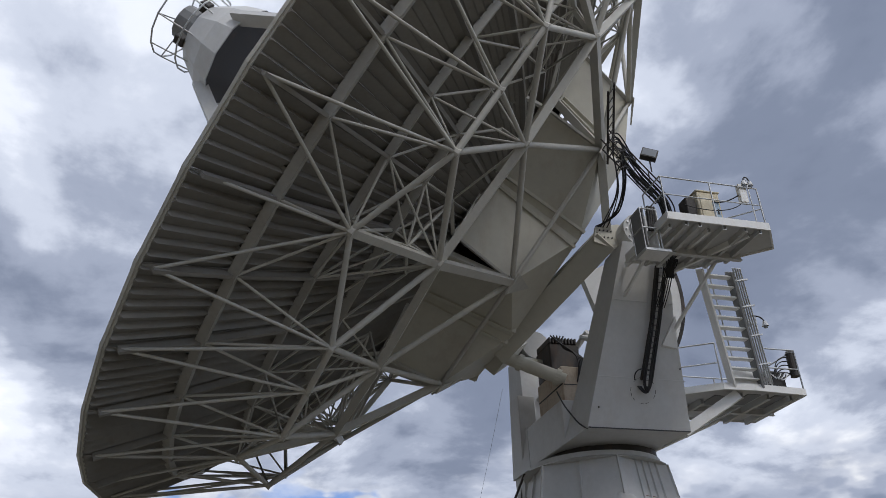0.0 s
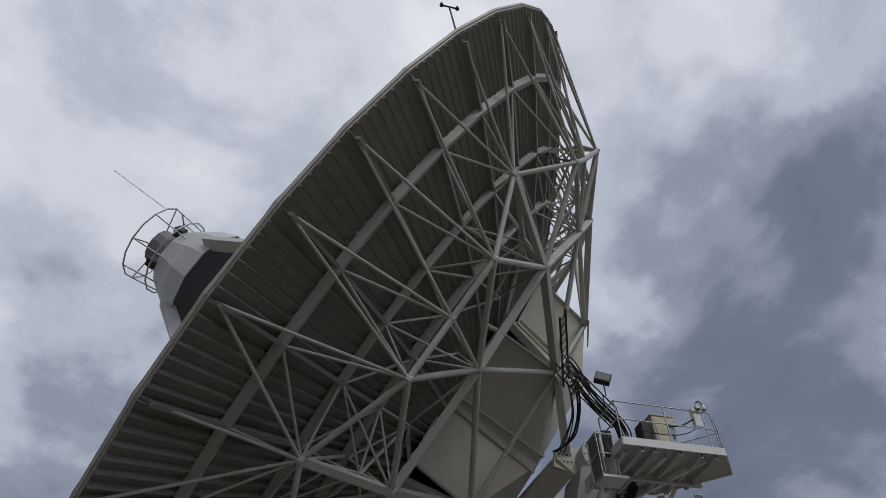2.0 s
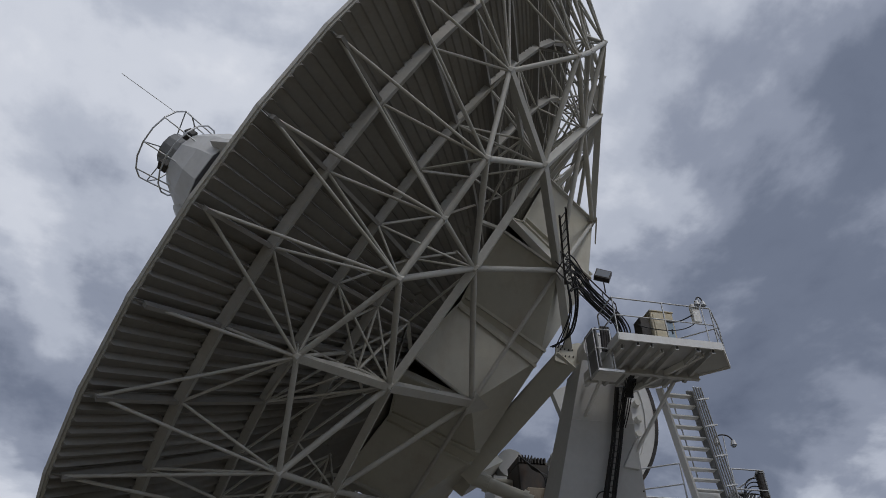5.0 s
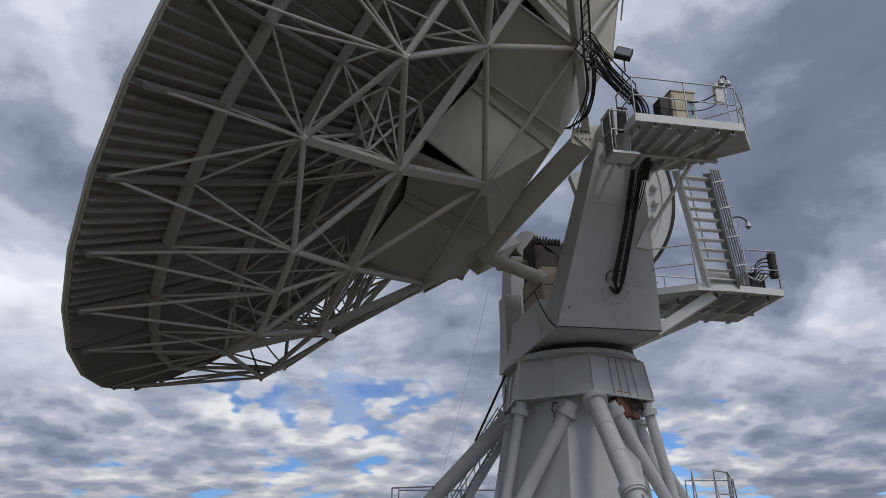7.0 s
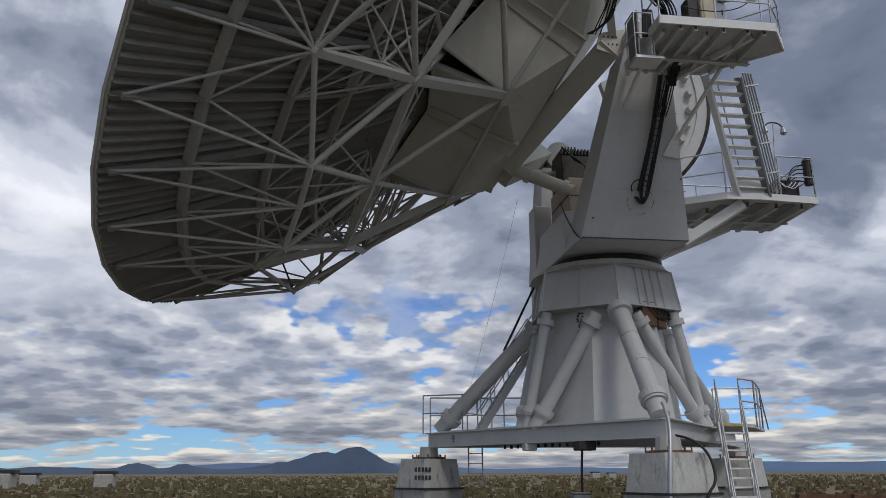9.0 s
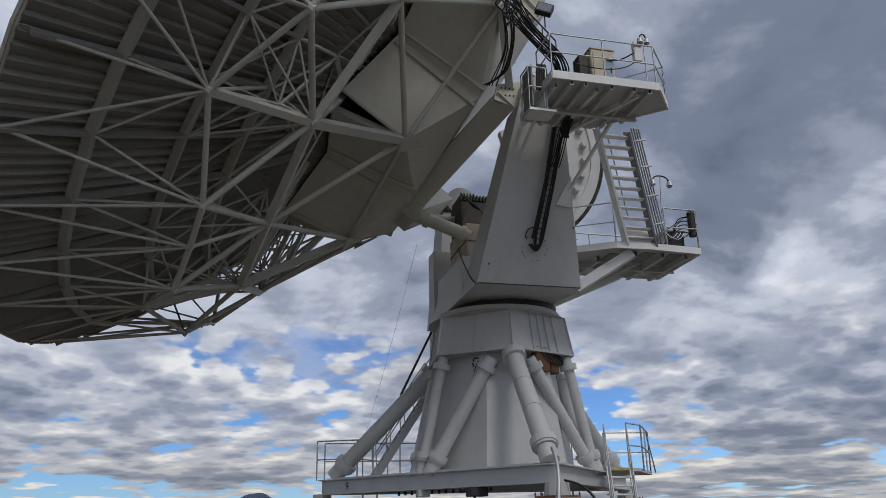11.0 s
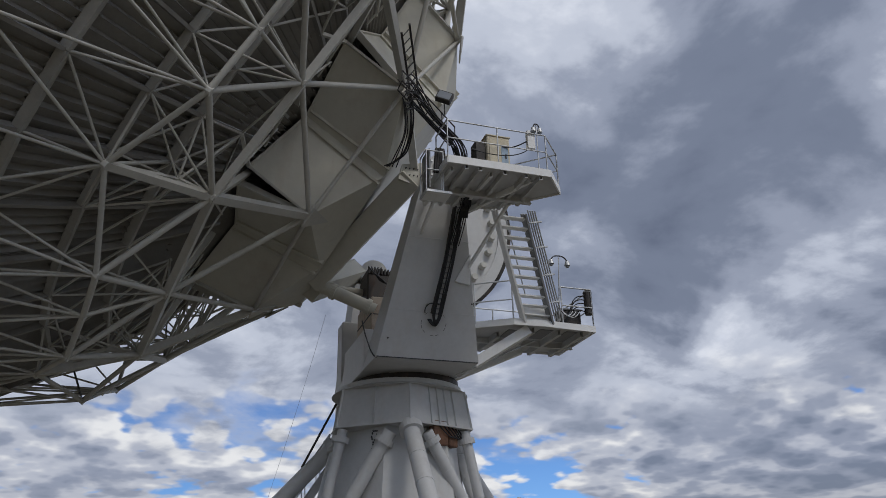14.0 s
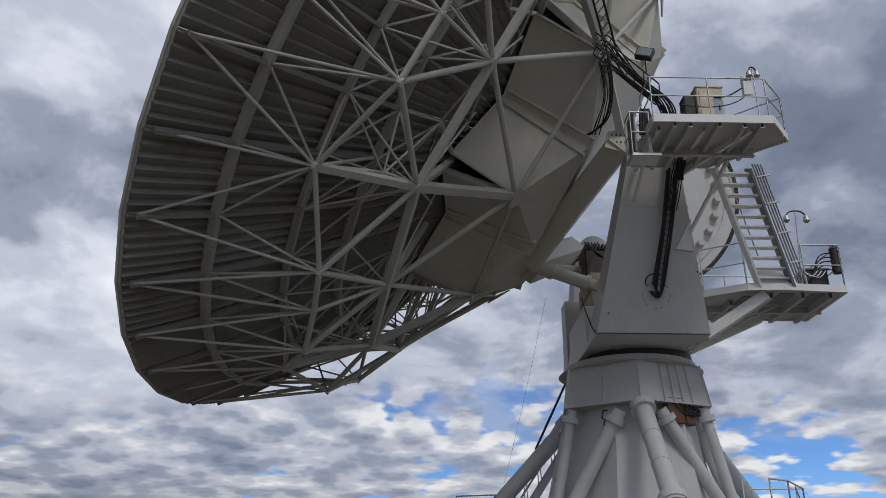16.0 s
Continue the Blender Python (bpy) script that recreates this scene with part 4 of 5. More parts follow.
part("back_box", box_bm((2.45, -3.5, 12.49), (2.75, -3.2, 12.95), 0.02), GREYBOX, jb)


def twin_lamp(name, base, top, label, arm_w):
    t = thing(name, base, label, "lamp")
    base, top = Vector(base), Vector(top)
    bar("pole", base, top, 0.018, t, "tube", material=GALV)
    wire("arm", [top + Vector((-arm_w, 0, -0.12)), top + Vector((-arm_w * 0.8, 0, 0.02)), top + Vector((0, 0, 0.06)), top + Vector((arm_w * 0.8, 0, 0.02)), top + Vector((arm_w, 0, -0.12))], 0.02, t, DARK)
    for s_ in (-1, 1):
        b_ = bmesh.new()
        add_tube(b_, 0.055, 0.09, 0, -0.14, 10, Matrix.Translation(top + Vector((s_ * arm_w, 0, -0.10))))
        head = part("lamp_head", b_, GALV, t)
        b_ = bmesh.new()
        add_tube(b_, 0.075, 0.05, -0.14, -0.19, 10, Matrix.Translation(top + Vector((s_ * arm_w, 0, -0.10))))
        part("lens", b_, GLASS, head, "clear lamp glass")


twin_lamp("railing_lamp", (2.95, -4.18, 12.5), (2.95, -4.18, 14.05), "small twin lamp on the platform railing", 0.1)
twin_lamp("pole_lamp", (3.85, -3.05, 8.3), (4.0, -3.05, 10.4), "small twin floodlight on a thin pole", 0.26)

lower = thing("lower_platform", (3.6, -2.0, 8.1), "white railed lower service platform behind the yoke", "platform")
LD = [(1.45, -2.6), (2.4, -3.2), (3.3, -3.25), (4.92, -3.12), (4.98, -0.7), (1.6, -0.7)]
deck_plate(lower, LD, 8.24, 8.30, PAINT)
for x0, y0, x1, y1 in ((2.5, -2.6, 2.95, -1.9), (3.35, -2.85, 3.75, -2.0), (4.15, -2.85, 4.5, -1.9)):
    part("hatch_cover", box_bm((x0, y0, 8.215), (x1, y1, 8.238), 0.004), GREYBOX, lower, "grey sheet hatch under the deck")
for a, b in zip(LD, LD[1:] + LD[:1]):
    bar("fascia", (*a, 8.27), (*b, 8.27), 0.022, lower, "box", material=PAINT_DECK, h=0.09)
for x in (2.3, 3.1, 3.9, 4.6):
    bar("deck_joist", (x, -2.9 if x > 3 else -2.3, 8.16), (x, -0.8, 8.16), 0.05, lower, "channel", material=PAINT, h=0.08)
bar("deck_joist", (1.7, -1.7, 8.15), (4.9, -1.7, 8.15), 0.05, lower, "ibeam", material=PAINT, h=0.08)
railing(lower, [(3.95, -3.1), (4.9, -3.1), (4.95, -0.75)], 8.36, 1.1)
railing(lower, [(1.75, -0.75), (4.95, -0.75)], 8.36, 1.1)
railing(lower, [(1.5, -2.65), (2.4, -3.2)], 8.36, 1.1)
bar("deck_brace", (1.52, -2.4, 7.25), (2.95, -2.95, 8.15), 0.12, lower, "box", material=PAINT_DECK, h=0.13)
bar("deck_brace", (1.55, -0.3, 7.35), (3.6, -0.9, 8.2), 0.11, lower, "box", material=PAINT_DECK, h=0.12)
bar("deck_brace", (1.1, -2.0, 6.98), (3.4, -2.35, 8.05), 0.025, lower, "tube", material=GALV)
for x0, y0, x1, y1, h, mt, lb in ((4.15, -2.7, 4.75, -2.2, 0.62, DARK, "dark machine unit"), (2.95, -1.5, 3.6, -0.95, 0.5, GREYBOX, "grey equipment box")):
    u_ = thing("equipment_unit", ((x0 + x1) / 2, (y0 + y1) / 2, 8.3), lb + " standing on the lower platform", "equipment")
    part("body", box_bm((x0, y0, 8.31), (x1, y1, 8.31 + h), 0.03), mt, u_)
    part("top", box_bm((x0 - 0.03, y0 - 0.03, 8.31 + h), (x1 + 0.03, y1 + 0.03, 8.36 + h), 0.01), GREYBOX, u_)
tank = thing("cylinder_unit", (4.86, -2.95, 8.7), "dark cylinder fixed to the lower platform railing", "cylinder")
part("body", tube_bm(0.12, 0.12, 8.75, 9.4, 16), DARK, tank, "", Matrix.Translation((4.86, -2.98, 0)))
part("cap", tube_bm(0.135, 0.1, 9.4, 9.48, 16), GREYBOX, tank, "", Matrix.Translation((4.86, -2.98, 0)))
for k in range(5):
    wire("hose", [(4.8, -2.95, 9.3 - 0.12 * k), (4.55, -2.9, 9.35 - 0.1 * k), (4.35, -2.85, 9.1 - 0.1 * k), (4.3 - 0.05 * k, -2.8, 8.6), (4.1, -2.75, 8.4)], 0.016, tank, BLACK)

stair = thing("ship_stair", (3.1, -3.15, 8.3), "steep white steel ship stair between the two platforms", "stair")
sb0, sb1 = Vector((2.72, -3.15, 8.3)), Vector((3.55, -3.15, 8.3))
st0, st1 = Vector((1.33, -4.75, 10.75)), Vector((2.17, -4.75, 10.75))
bar("stringer", sb0, st0, 0.03, stair, "box", material=PAINT_DECK, h=0.11, up=(0, 1, 0))
bar("stringer", sb1, st1, 0.03, stair, "box", material=GREYBOX, h=0.11, up=(0, 1, 0))
for k in range(11):
    f = (k + 0.8) / 11.4
    a, b = sb0.lerp(st0, f), sb1.lerp(st1, f)
    bar("tread", a, b, 0.09, stair, "box", material=PAINT_DECK, h=0.018, up=(0, 0, 1))
for k in range(4):
    o = Vector((0.1 + 0.075 * k, -0.08, 0.1))
    bar("conduit", sb1 + o, st1 + o * 0.9, 0.022, stair, "tube", material=GALV)
for f in (0.2, 0.45, 0.7, 0.92):
    p = sb1.lerp(st1, f)
    bar("conduit_clamp", p, p + Vector((0.42, -0.1, 0.05)), 0.018, stair, "box", material=GALV)
bar("handrail", sb0 + Vector((0, -0.25, 0.6)), st0 + Vector((0, -0.25, 0.7)), 0.018, stair, "tube", material=GALV)
part("kick_plate", box_bm((2.7, -3.2, 8.3), (3.5, -3.16, 8.72), 0.01), PAINT_DECK, stair, "white kick plate at the foot")
for k in range(6):
    wire("cable", [sb1 + Vector((0.15, -0.1, 0.5)), sb1 + Vector((0.35 + 0.03 * k, -0.15, 0.35 - 0.03 * k)), sb1 + Vector((0.3 + 0.06 * k, -0.2, 0.05)), sb1 + Vector((0.6 + 0.05 * k, -0.1, 0.4))], 0.014, stair, GALV if k % 2 else BLACK)

# cable bridge from hub to upper platform
bridge = thing("cable_bridge", (-0.4, -4.4, 13.2), "bundle of black cables bridging from the hub to the platform", "cables")
B0, B1 = Vector((-1.25, -4.75, 14.35)), Vector((0.45, -4.15, 13.2))
for o in ((0, 0, 0.35), (0, 0, 0), (0, 0.45, 0.0), (0, 0.45, 0.35)):
    bar("bridge_rail", B0 + Vector(o), B1 + Vector(o), 0.02, bridge, "tube", material=DARK)
for k in range(9):
    p = B0.lerp(B1, k / 8)
    bar("bridge_rung", p, p + Vector((0, 0.45, 0)), 0.016, bridge, "tube", material=DARK)
    if k % 2 == 0:
        bar("bridge_post", p, p + Vector((0, 0, 0.35)), 0.016, bridge, "tube", material=DARK)
for k in range(15):
    u1, u2, u3 = -0.24 + 0.034 * k, rng.uniform(0, 0.4), rng.uniform(-0.22, 0.22)
    s0 = Vector((-1.15 + 0.12 * u3, -4.85 + u2 * 0.5, 13.9 + u1 * 2.4))
    wire("cable", [s0, s0 + Vector((0.15, -0.08, 0.25 + u3)), Vector((-0.55 + u3, -4.6 + u2, 13.75 + u1 * 0.7)), Vector((0.1 + u3, -4.35 + u2, 13.35 + u1 * 0.5)),
                    Vector((0.65 + u3, -4.0 + u2 * 0.6, 13.2 + u1 * 0.6)), Vector((0.8 + u3, -3.75 + u2 * 0.5, 12.75)), Vector((0.85 + u1, -3.5, 12.5))], 0.019, bridge, BLACK)
for k in range(8):
    u1, u3 = rng.uniform(-0.2, 0.2), rng.uniform(-0.12, 0.12)
    wire("cable", [(-1.15 + u3, -4.75 + u1, 13.8), (-0.95 + u3, -4.5 + u1, 13.2 + u3), (-1.0 + u3, -4.2, 12.75 + u1), (-1.1 + u3 * 1.5, -3.9, 12.45), (-1.25 + u1, -3.6, 12.3)], 0.016, bridge, BLACK)
for k in range(8):
    u1 = -0.2 + 0.05 * k
    wire("cable", [(0.85 + u1, -3.6, 12.6), (1.15 + u1 * 0.5, -3.4, 12.2), (1.3 + u1 * 0.5, -2.9, 11.95), (1.3 + u1 * 0.6, -2.5, 12.0), (1.28 + u1 * 0.6, -2.48, 11.6)], 0.022, bridge, BLACK)
flood = thing("floodlight", (0.05, -4.35, 14.1), "square black floodlight on the cable bridge", "floodlight")
mF = Matrix.Translation((0.08, -4.4, 14.3)) @ Matrix.Rotation(radians(25), 4, 'Y') @ Matrix.Rotation(radians(-20), 4, 'Z')
b_ = bmesh.new()
add_box(b_, (-0.22, -0.09, -0.15), (0.22, 0.09, 0.15), mF)
fh = part("housing", b_, DARK, flood)
b_ = bmesh.new()
add_box(b_, (-0.19, -0.1, -0.12), (0.19, -0.09, 0.12), mF)
part("lens", b_, GLASS, fh, "dull floodlight glass")
bar("bracket", (0.08, -4.38, 13.75), (0.08, -4.38, 14.2), 0.018, flood, "tube", material=DARK)
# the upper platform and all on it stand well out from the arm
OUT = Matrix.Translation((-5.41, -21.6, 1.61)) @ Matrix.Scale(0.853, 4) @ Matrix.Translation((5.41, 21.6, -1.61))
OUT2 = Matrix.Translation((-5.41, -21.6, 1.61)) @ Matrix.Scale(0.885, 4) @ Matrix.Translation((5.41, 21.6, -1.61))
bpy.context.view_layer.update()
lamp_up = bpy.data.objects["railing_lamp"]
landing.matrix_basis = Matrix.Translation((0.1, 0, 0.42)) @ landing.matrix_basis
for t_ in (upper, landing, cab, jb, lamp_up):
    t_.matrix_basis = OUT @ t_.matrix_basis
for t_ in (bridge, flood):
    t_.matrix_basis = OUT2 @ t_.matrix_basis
supports = thing("platform_bracket", (0.5, -4.4, 9.4), "white steel brackets carrying the upper platform from the arm", "bracket")
bar("deck_brace", (0.91, face_y(9.43) - 0.02, 9.43), (1.57, -5.1, 10.78), 0.035, supports, "box", material=PAINT_DECK)
bar("deck_brace", (-0.45, face_y(10.2), 10.2), (-0.5, -5.9, 10.78), 0.032, supports, "box", material=PAINT_DECK)
for x in (-0.45, 0.55, 1.6):
    bar("bracket_beam", (x if x < 1 else 0.5, -4.3, 10.92 if x < 1 else 10.7), (x, -6.5, 10.78), 0.04, supports, "channel", material=PAINT_DECK, h=0.07)
pl = bmesh.new()
zz = ((0.6, 9.1), (1.02, 9.05), (0.95, 9.8))
hull8(pl, [(x, face_y(z), z) for x, z in zz], [(x, face_y(z) - 0.08, z) for x, z in zz])
part("brace_bracket", pl, PAINT_DECK, supports)
for k in range(6):
    u1 = -0.16 + 0.064 * k
    sag = rng.uniform(-0.1, 0.05)
    wire("cable", [(0.3 + u1 * 1.3, -5.2, 10.98), (0.42 + u1, -5.05, 10.86 + sag * 0.4), (0.5 + u1 * 0.8, -4.85, 10.7 + sag), (0.47 + u1 * 0.8, -4.68, 10.75), (0.44 + u1 * 0.8, -4.5, 10.3 + sag), (0.41 + u1 * 0.8, face_y(10.0) - 0.2, 9.9)], 0.014, tray, BLACK)
# ladder up the back of the truss
ladder = thing("access_ladder", D(5.4, 0, -5.8), "dark steel access ladder up the dish backing", "ladder")
La, Lb = D(5.3, 0, -5.85), D(7.3, 0, -4.85)
for sh in (-0.18, 0.18):
    o = UP_D * sh
    bar("ladder_rail", La + o - BORE * 0.15, Lb + o - BORE * 0.15, 0.025, ladder, "box", material=DARK)
for k in range(9):
    p = La.lerp(Lb, (k + 0.5) / 9) - BORE * 0.15
    bar("rung", p - UP_D * 0.18, p + UP_D * 0.18, 0.014, ladder, "tube", material=DARK)
# wind gauge on the rim
gauge = thing("wind_gauge", D(12.5, 0, 0.1), "thin mast with a wind gauge on the rim", "wind gauge")
gb, gt = D(12.52, 0, -0.06), D(12.52, 0, 0.0) + Vector((-0.05, 0, 1.0))
bar("mast", gb, gt, 0.02, gauge, "tube", material=DARK)
bar("vane", gt + Vector((-0.18, 0, 0.05)), gt + Vector((0.18, 0, 0.05)), 0.02, gauge, "tube", material=DARK)
for s_ in (-1, 1):
    b_ = bmesh.new()
    add_tube(b_, 0.05, 0.02, 0, 0.12, 8, Matrix.Translation(gt + Vector((0.18 * s_, 0, 0.04))))
    part("cup", b_, DARK, gauge)

# ---------------------------------------------------------------- base walkway, stairs and rails
walkway = thing("base_walkway", (AX, 2, 2.7), "white railed walkway on the triangular base frame", "walkway")
mid02 = (corner[2] + corner[0]) / 2
ex = corner[2] + Vector((1.4, -0.5, 0))
for i in range(3):
    a, b = corner[i], corner[(i + 1) % 3]
    ctr = Vector((PCX, PCY, 0))
    d = (b - a).normalized()
    inw = (ctr - (a + b) / 2).normalized()
    loop = [a + d * 0.6, b - d * 0.6, b - d * 0.9 + inw * 0.75, a + d * 0.9 + inw * 0.75]
    deck_plate(walkway, [(p.x, p.y) for p in loop], 2.69, 2.72, GALV, "grating")
c0, c2 = corner[0], corner[2]
railing(walkway, [(c0.x - 0.2, c0.y - 0.2), (c0.x + 0.9, c0.y - 0.75), (c0.x + 2.1, c0.y + 0.9)], 2.72, 1.05, (0.5,))
railing(walkway, [(c0.x + 0.1, c0.y + 0.5), (mid02.x, mid02.y + 0.5), (c2.x - 0.4, c2.y + 0.5)], 2.72, 1.05, (0.5,))
# climbing stair from the frame to the collar on the far side
bs = thing("tower_stair", (-3.2, 2.6, 2.7), "white steel stair climbing from the base frame to the collar", "stair")
for dy in (0.0, 0.65):
    bar("stringer", (-3.0, 2.1 + dy, 2.75), (-1.35, 2.1 + dy, 5.2), 0.02, bs, "box", material=PAINT, h=0.1)
    for hh in (0.5, 0.95):
        bar("handrail", (-3.05, 2.1 + dy, 2.75 + hh), (-1.4, 2.1 + dy, 5.2 + hh), 0.018, bs, "tube", material=GALV)
    for k in range(5):
        p = Vector((-3.0, 2.1 + dy, 2.75)).lerp(Vector((-1.35, 2.1 + dy, 5.2)), k / 4)
        bar("post", p, p + Vector((-0.05, 0, 0.95)), 0.016, bs, "tube", material=GALV)
for k in range(15):
    p = Vector((-3.0, 2.1, 2.75)).lerp(Vector((-1.35, 2.1, 5.2)), (k + 0.5) / 15)
    bar("tread", p, p + Vector((0, 0.65, 0)), 0.015, bs, "box", material=GALV, h=0.11)
bar("stay_rod", (-2.35, 1.9, 5.0), (-1.25, 1.9, 7.2), 0.035, bs, "tube", material=DARK)
bar("stay_rod", (-1.55, 2.3, 4.2), (-1.2, 2.3, 7.1), 0.02, bs, "tube", material=DARK)
# entry platform and stair
entry = thing("entry_stair", (2.6, -3.6, 0), "white steel entry stair with handrails and a yellow step", "stair")
deck_plate(entry, [(1.75, -2.9), (2.95, -2.35), (4.3, -0.4), (3.0, -0.2)], 2.58, 2.66, PAINT, "landing")
f0, f1 = Vector((1.05, -4.75, 0.0)), Vector((1.75, -4.45, 0.0))
t0, t1 = Vector((1.72, -2.95, 2.62)), Vector((2.5, -2.6, 2.62))
for a, b in ((f0, t0), (f1, t1)):
    bar("stringer", a, b, 0.02, entry, "box", material=PAINT_DECK, h=0.1)
    for hh in (0.5, 0.95):
        bar("handrail", a + Vector((0, 0, hh)), b + Vector((0, 0, hh + 0.1)), 0.02, entry, "tube", material=GALV)
    for k in range(4):
        p = a.lerp(b, k / 3)
        bar("post", p, p + Vector((0, 0, 1.0)), 0.02, entry, "tube", material=GALV)
for k in range(12):
    f = (k + 1) / 13
    bar("tread", f0.lerp(t0, f), f1.lerp(t1, f), 0.12, entry, "box", material=PAINT_DECK, h=0.018, up=(0, 0, 1))
bar("top_step", t0 + Vector((0.02, 0.03, 0.0)), t1 + Vector((0.02, 0.03, 0.0)), 0.12, entry, "box", material=YELLOW, h=0.03, up=(0, 0, 1), label="worn yellow top step")
railing(entry, [(2.5, -2.6), (3.1, -2.2)], 2.66, 1.08)
railing(entry, [(3.0, -0.2), (4.25, -0.42), (3.1, -2.2)], 2.66, 1.08)
bar("stay", (3.4, -1.9, 3.6), (4.35, -0.5, 2.65), 0.02, entry, "tube", material=GALV)
for a_, w in ((292, 0.25), (308, 0.2)):
    a = radians(a_)
    part("cable_wrap", box_bm((-0.12, -w, 5.2), (0.12, w, 5.86), 0.02), RUST, ped, "rusty brown cable wrap under the collar", Matrix.Translation((PCX + 1.72 * math.cos(a), PCY + 1.72 * math.sin(a), 0)) @ Matrix.Rotation(a, 4, 'Z'))
for k in range(6):
    a = radians(288 + 5 * k)
    wire("cable", [(PCX + 1.8 * math.cos(a), PCY + 1.8 * math.sin(a), 5.8), (PCX + 2.0 * math.cos(a + 0.1), PCY + 2.0 * math.sin(a + 0.1), 5.5), (PCX + 1.85 * math.cos(a + 0.25), PCY + 1.85 * math.sin(a + 0.25), 5.3), (PCX + 1.9 * math.cos(a + 0.4), PCY + 1.9 * math.sin(a + 0.4), 5.55)], 0.02, ped, BLACK)
# black scuffs on the core below the collar
rk = random.Random(21)
for k in range(16):
    a_, z_ = 226 + rk.uniform(-1.5, 6) + (0 if k % 3 else rk.uniform(-6, 3)), 5.62 - abs(rk.gauss(0, 0.25))
    rad_ = (2.15 - (z_ - 2.6) * 0.45 / 3.1) * math.cos(radians(30)) / math.cos(radians((a_ - 1) % 60 - 30)) + 0.012
    q = on_core(a_, rad_, z_)
    part("scuff", box_bm((-0.004, -rk.uniform(0.01, 0.035), -rk.uniform(0.015, 0.05)), (0.004, 0.02, 0.02)), INK, ped, "black scuff", Matrix.Translation(q) @ Matrix.Rotation(radians(211), 4, 'Z'))
# under-frame fittings
for k in range(14):
    f = 0.36 + 0.03 * k
    p = corner[0].lerp(corner[1], f)
    b_ = bmesh.new()
    add_tube(b_, 0.035, 0.035, 2.16, 2.26, 8, Matrix.Translation((p.x + 0.25, p.y + 0.3, 0)))
    part("bolt", b_, DARK, ped)
for f, w, h in ((0.5, 0.16, 0.18), (0.72, 0.22, 0.22)):
    p = corner[0].lerp(corner[1], f)
    part("lifting_block", box_bm((p.x - w, p.y - w, 2.26 - h), (p.x + w, p.y + w, 2.26), 0.02), PAINT if f < 0.6 else DARK, ped)
hl = thing("hanging_ladder", (-3.2, 3.07, 1.1), "short galvanised ladder hanging under the base frame", "ladder")
for dx in (0, 0.42):
    bar("ladder_rail", (-3.25 + dx, 3.07, 1.15), (-3.25 + dx, 3.07, 2.42), 0.02, hl, "box", material=GALV)
for k in range(4):
    bar("rung", (-3.25, 3.07, 1.25 + 0.28 * k), (-2.83, 3.07, 1.25 + 0.28 * k), 0.014, hl, "tube", material=GALV)
c1 = corner[1]
pc = thing("pier_cables", (c1.x, c1.y - 0.8, 1.0), "grey and black supply cables hanging over the concrete pier", "cables")
wire("cable", [(c1.x - 0.1, c1.y - 0.1, 3.0), (c1.x - 0.12, c1.y - 0.5, 2.6), (c1.x - 0.3, c1.y - 0.8, 2.0), (c1.x - 0.42, c1.y - 0.92, 1.2), (c1.x - 0.5, c1.y - 1.0, 0.0)], 0.045, pc, GALV)
wire("cable", [(c1.x + 0.1, c1.y - 0.2, 2.3), (c1.x + 0.5, c1.y - 0.6, 2.2), (c1.x + 0.7, c1.y - 0.75, 1.6), (c1.x + 0.55, c1.y - 0.9, 1.2), (c1.x + 0.3, c1.y - 0.92, 1.1), (c1.x + 0.25, c1.y - 0.95, 0.3)], 0.03, pc, BLACK)
wire("cable", [(-1.25, -1.9, 2.25), (-1.35, -1.95, 2.1), (-1.38, -1.95, 1.2), (-1.36, -1.95, 0.1)], 0.03, pc, BLACK)
sb = thing("service_box", (-1.4, -1.95, 0), "grey service box on the ground under the frame", "box")
part("body", box_bm((-1.62, -2.12, 0), (-1.22, -1.8, 1.05), 0.02), GREYBOX, sb)
part("lid", box_bm((-1.64, -2.14, 1.05), (-1.2, -1.78, 1.09), 0.01), GREYBOX, sb)
c = corner[0]
sg = thing("pier_sign", (c.x - 0.3, c.y - 0.9, 1.3), "dark stencilled bars on the concrete pier", "sign")
for j in range(2):
    for k in range(5):
        part("marking", box_bm((c.x - 0.52 + 0.1 * k, c.y - 0.93, 1.35 + 0.22 * j), (c.x - 0.45 + 0.1 * k, c.y - 0.915, 1.47 + 0.22 * j)), INK, sg)
fence = thing("rail_fence", (6, -1.5, 0), "low dark brown rail fence beside the piers", "fence")
for k in range(5):
    x, y = 4.3 + 1.1 * k, -1.75 - 0.55 * k
    part("post", box_bm((x - 0.1, y - 0.1, 0), (x + 0.1, y + 0.1, 1.02), 0.015), RUST, fence)
    if k < 4:
        for z in (0.6, 0.93):
            bar("rail", (x, y, z), (x + 1.1, y - 0.55, z), 0.03, fence, "box", material=RUST, h=0.07)
# stay wire in the air between dish and ground
guy = thing("hanging_wire", (-4.5, 4, 3), "thin wire hanging from the dish down to the base frame", "wire")
wire("strand", [(-1.9, 1.5, 9.6), (-2.6, 2.0, 6.4), (-3.6, 2.7, 2.75)], 0.004, guy, GALV)


# far things on the plain
def far_pad(x, y, w, h, lab):
    t = thing("far_pad", (x, y, 0), lab, "structure", "far structures")
    part("body", box_bm((x - w, y - w, 0), (x + w, y + w, h), 0.1), CONC, t)
    part("cap", box_bm((x - w * 1.3, y - w * 0.6, h), (x + w * 1.3, y + w * 0.6, h * 1.25), 0.05), DARK, t)


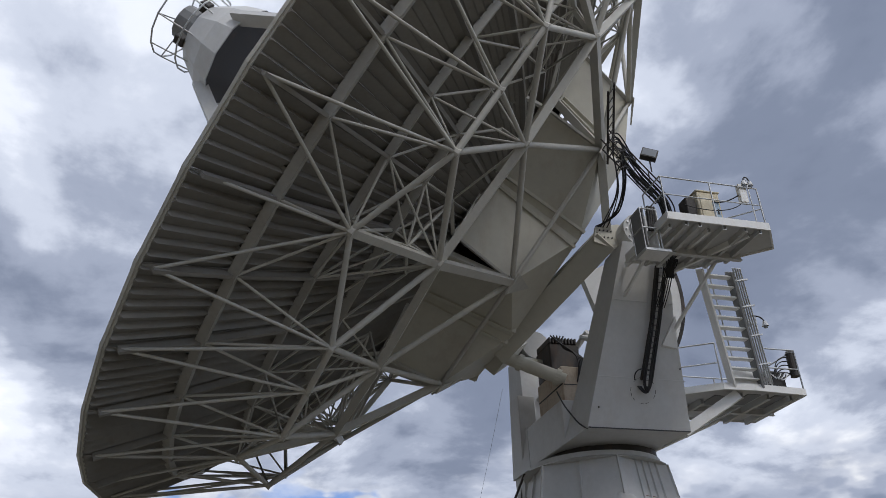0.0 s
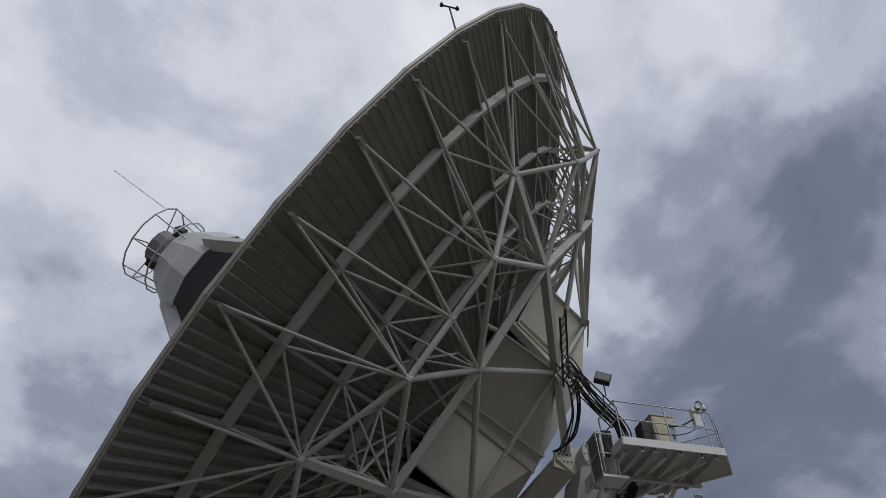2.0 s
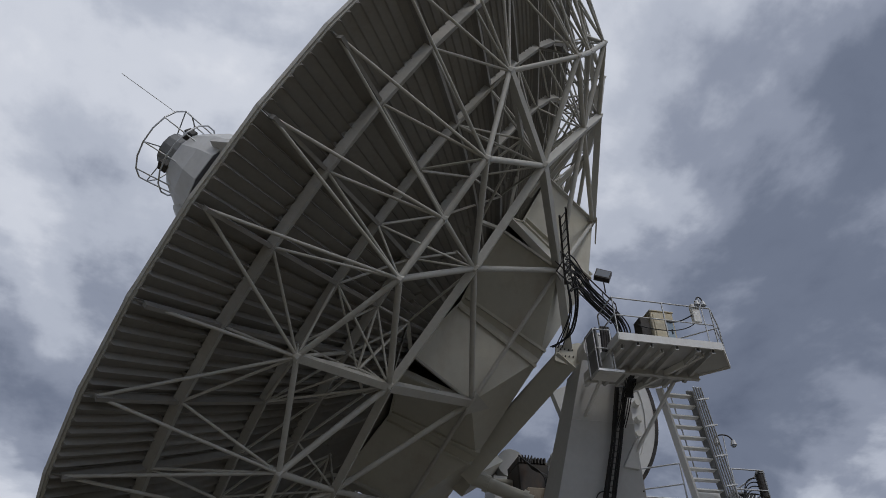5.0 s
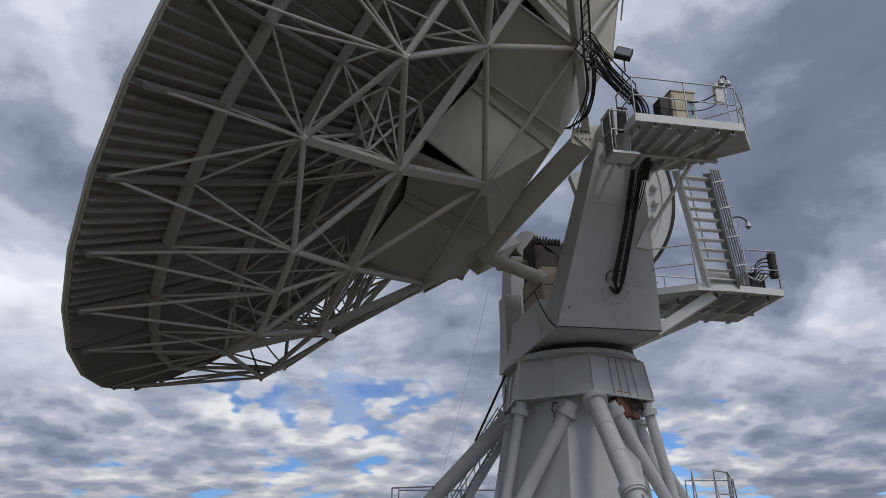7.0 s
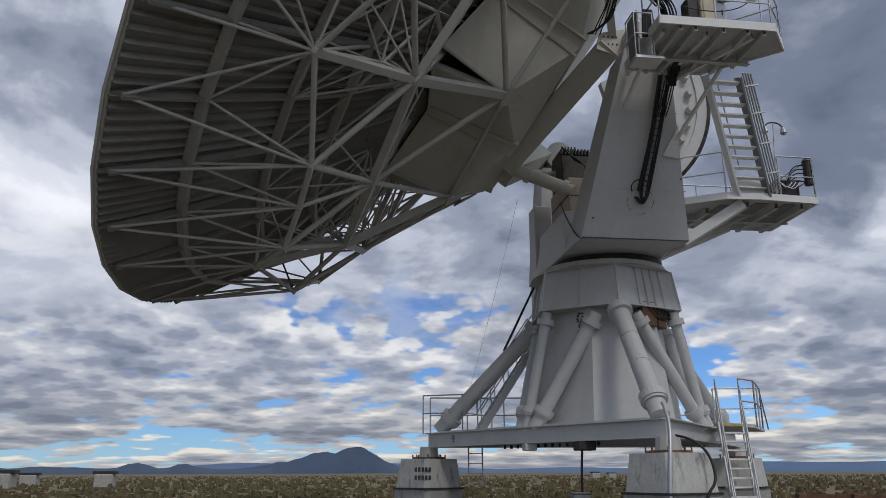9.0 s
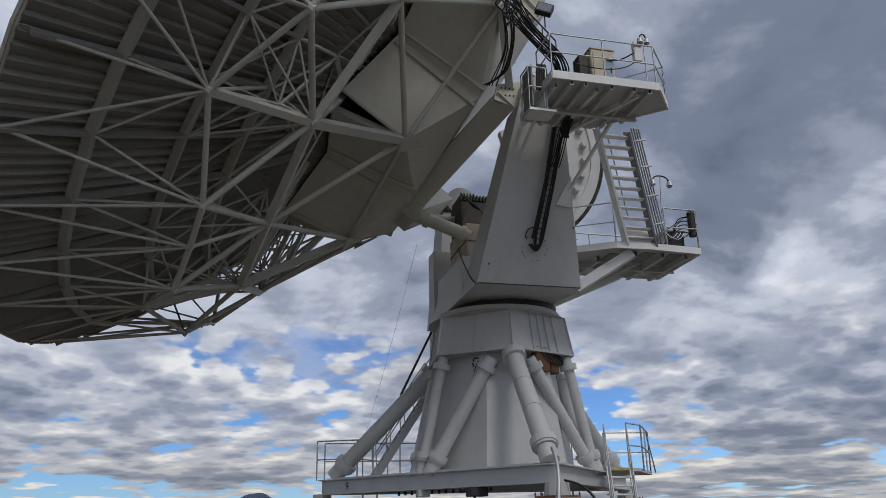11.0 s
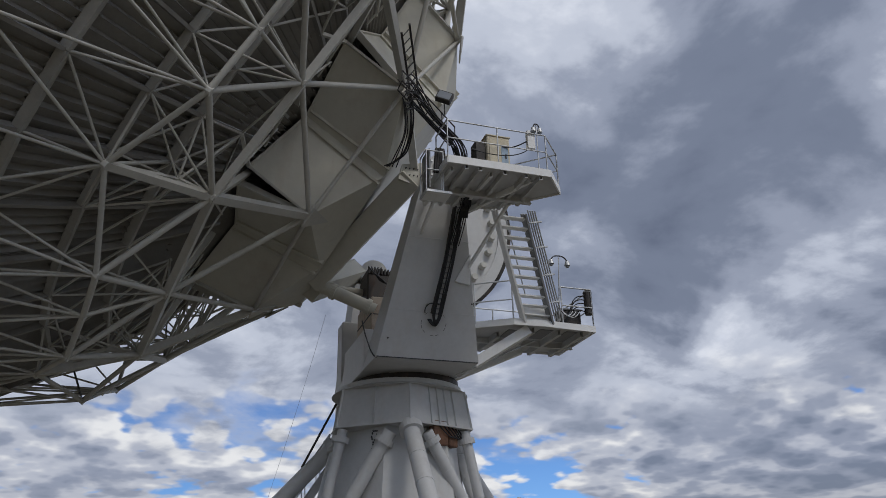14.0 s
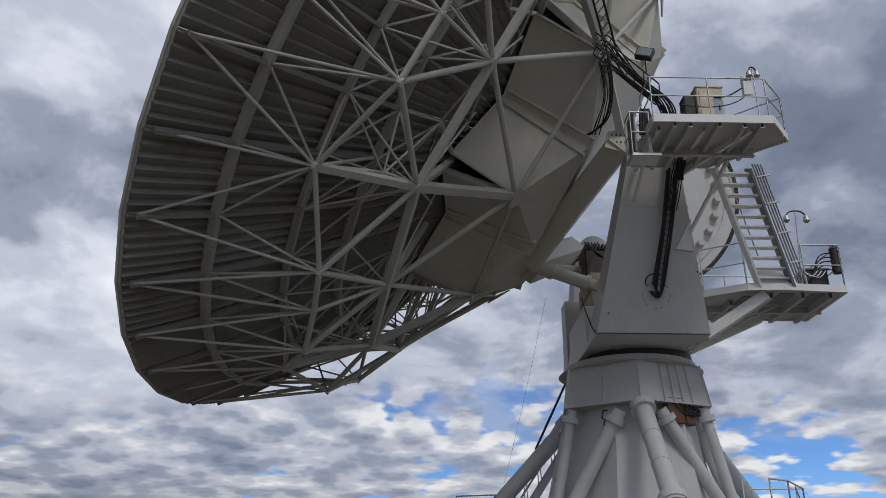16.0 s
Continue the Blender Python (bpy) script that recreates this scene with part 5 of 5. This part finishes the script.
for x, y, w, h in ((-42, 72, 1.2, 1.6), (-33, 78, 1.0, 1.5), (-52, 70, 1.0, 1.3), (-47, 95, 1.0, 1.4), (62, 190, 1.0, 1.4), (70, 200, 1.0, 1.2)):
    far_pad(x, y, w, h, "low concrete pad far off on the plain")
rt = random.Random(5)
tv, tf = [], []
for k in range(9000):
    a = radians(rt.uniform(-62, 62) )
    d_ = 34 * (10 ** rt.uniform(0, 1.15))
    cx_, cy_ = -7 + d_ * math.sin(a), -21 + d_ * math.cos(a)
    hgt = rt.uniform(0.12, 0.4) * (1.0 + 0.4 * (d_ > 90))
    for q in range(3):
        aa = rt.uniform(0, 6.28)
        wd = rt.uniform(0.12, 0.4)
        ox, oy = rt.uniform(-0.3, 0.3), rt.uniform(-0.3, 0.3)
        b0 = len(tv)
        tv += [(cx_ + ox - wd * math.cos(aa), cy_ + oy - wd * math.sin(aa), -0.05), (cx_ + ox + wd * math.cos(aa), cy_ + oy + wd * math.sin(aa), -0.05),
               (cx_ + ox + wd * 0.6 * math.cos(aa), cy_ + oy + wd * 0.6 * math.sin(aa), hgt * rt.uniform(0.6, 1)), (cx_ + ox - wd * 0.5 * math.cos(aa), cy_ + oy, hgt)]
        tf.append((b0, b0 + 1, b0 + 2, b0 + 3))
me = bpy.data.meshes.new("grass")
me.from_pydata(tv, [], tf)
me.materials.append(TUFT)
tagged(new("grass", me), "dry tufts of grass and low scrub on the plain", "grass", kind="stuff")

# painted numeral on the base beam
num = bpy.data.curves.new("numeral", 'FONT')
num.body = "9"
num.size = 0.3
num.extrude = 0.002
tmp = bpy.data.objects.new("numeral", num)
nm_me = bpy.data.meshes.new_from_object(tmp)
bpy.data.objects.remove(tmp)
nm_me.materials.clear()
nm_me.materials.append(INK)
dirb = (corner[1] - corner[0]).normalized()
outw = Vector((dirb.y, -dirb.x, 0))
if outw.dot((corner[0] + corner[1]) / 2 - Vector((PCX, PCY, 0))) < 0:
    outw = -outw
pn = corner[0].lerp(corner[1], 0.13) + Vector((0, 0, 2.37)) + outw * 0.03
part_mesh("numeral", nm_me, ped, Matrix.Translation(pn) @ Matrix((dirb, Vector((0, 0, 1)), outw)).transposed().to_4x4(), "dark painted numeral nine")
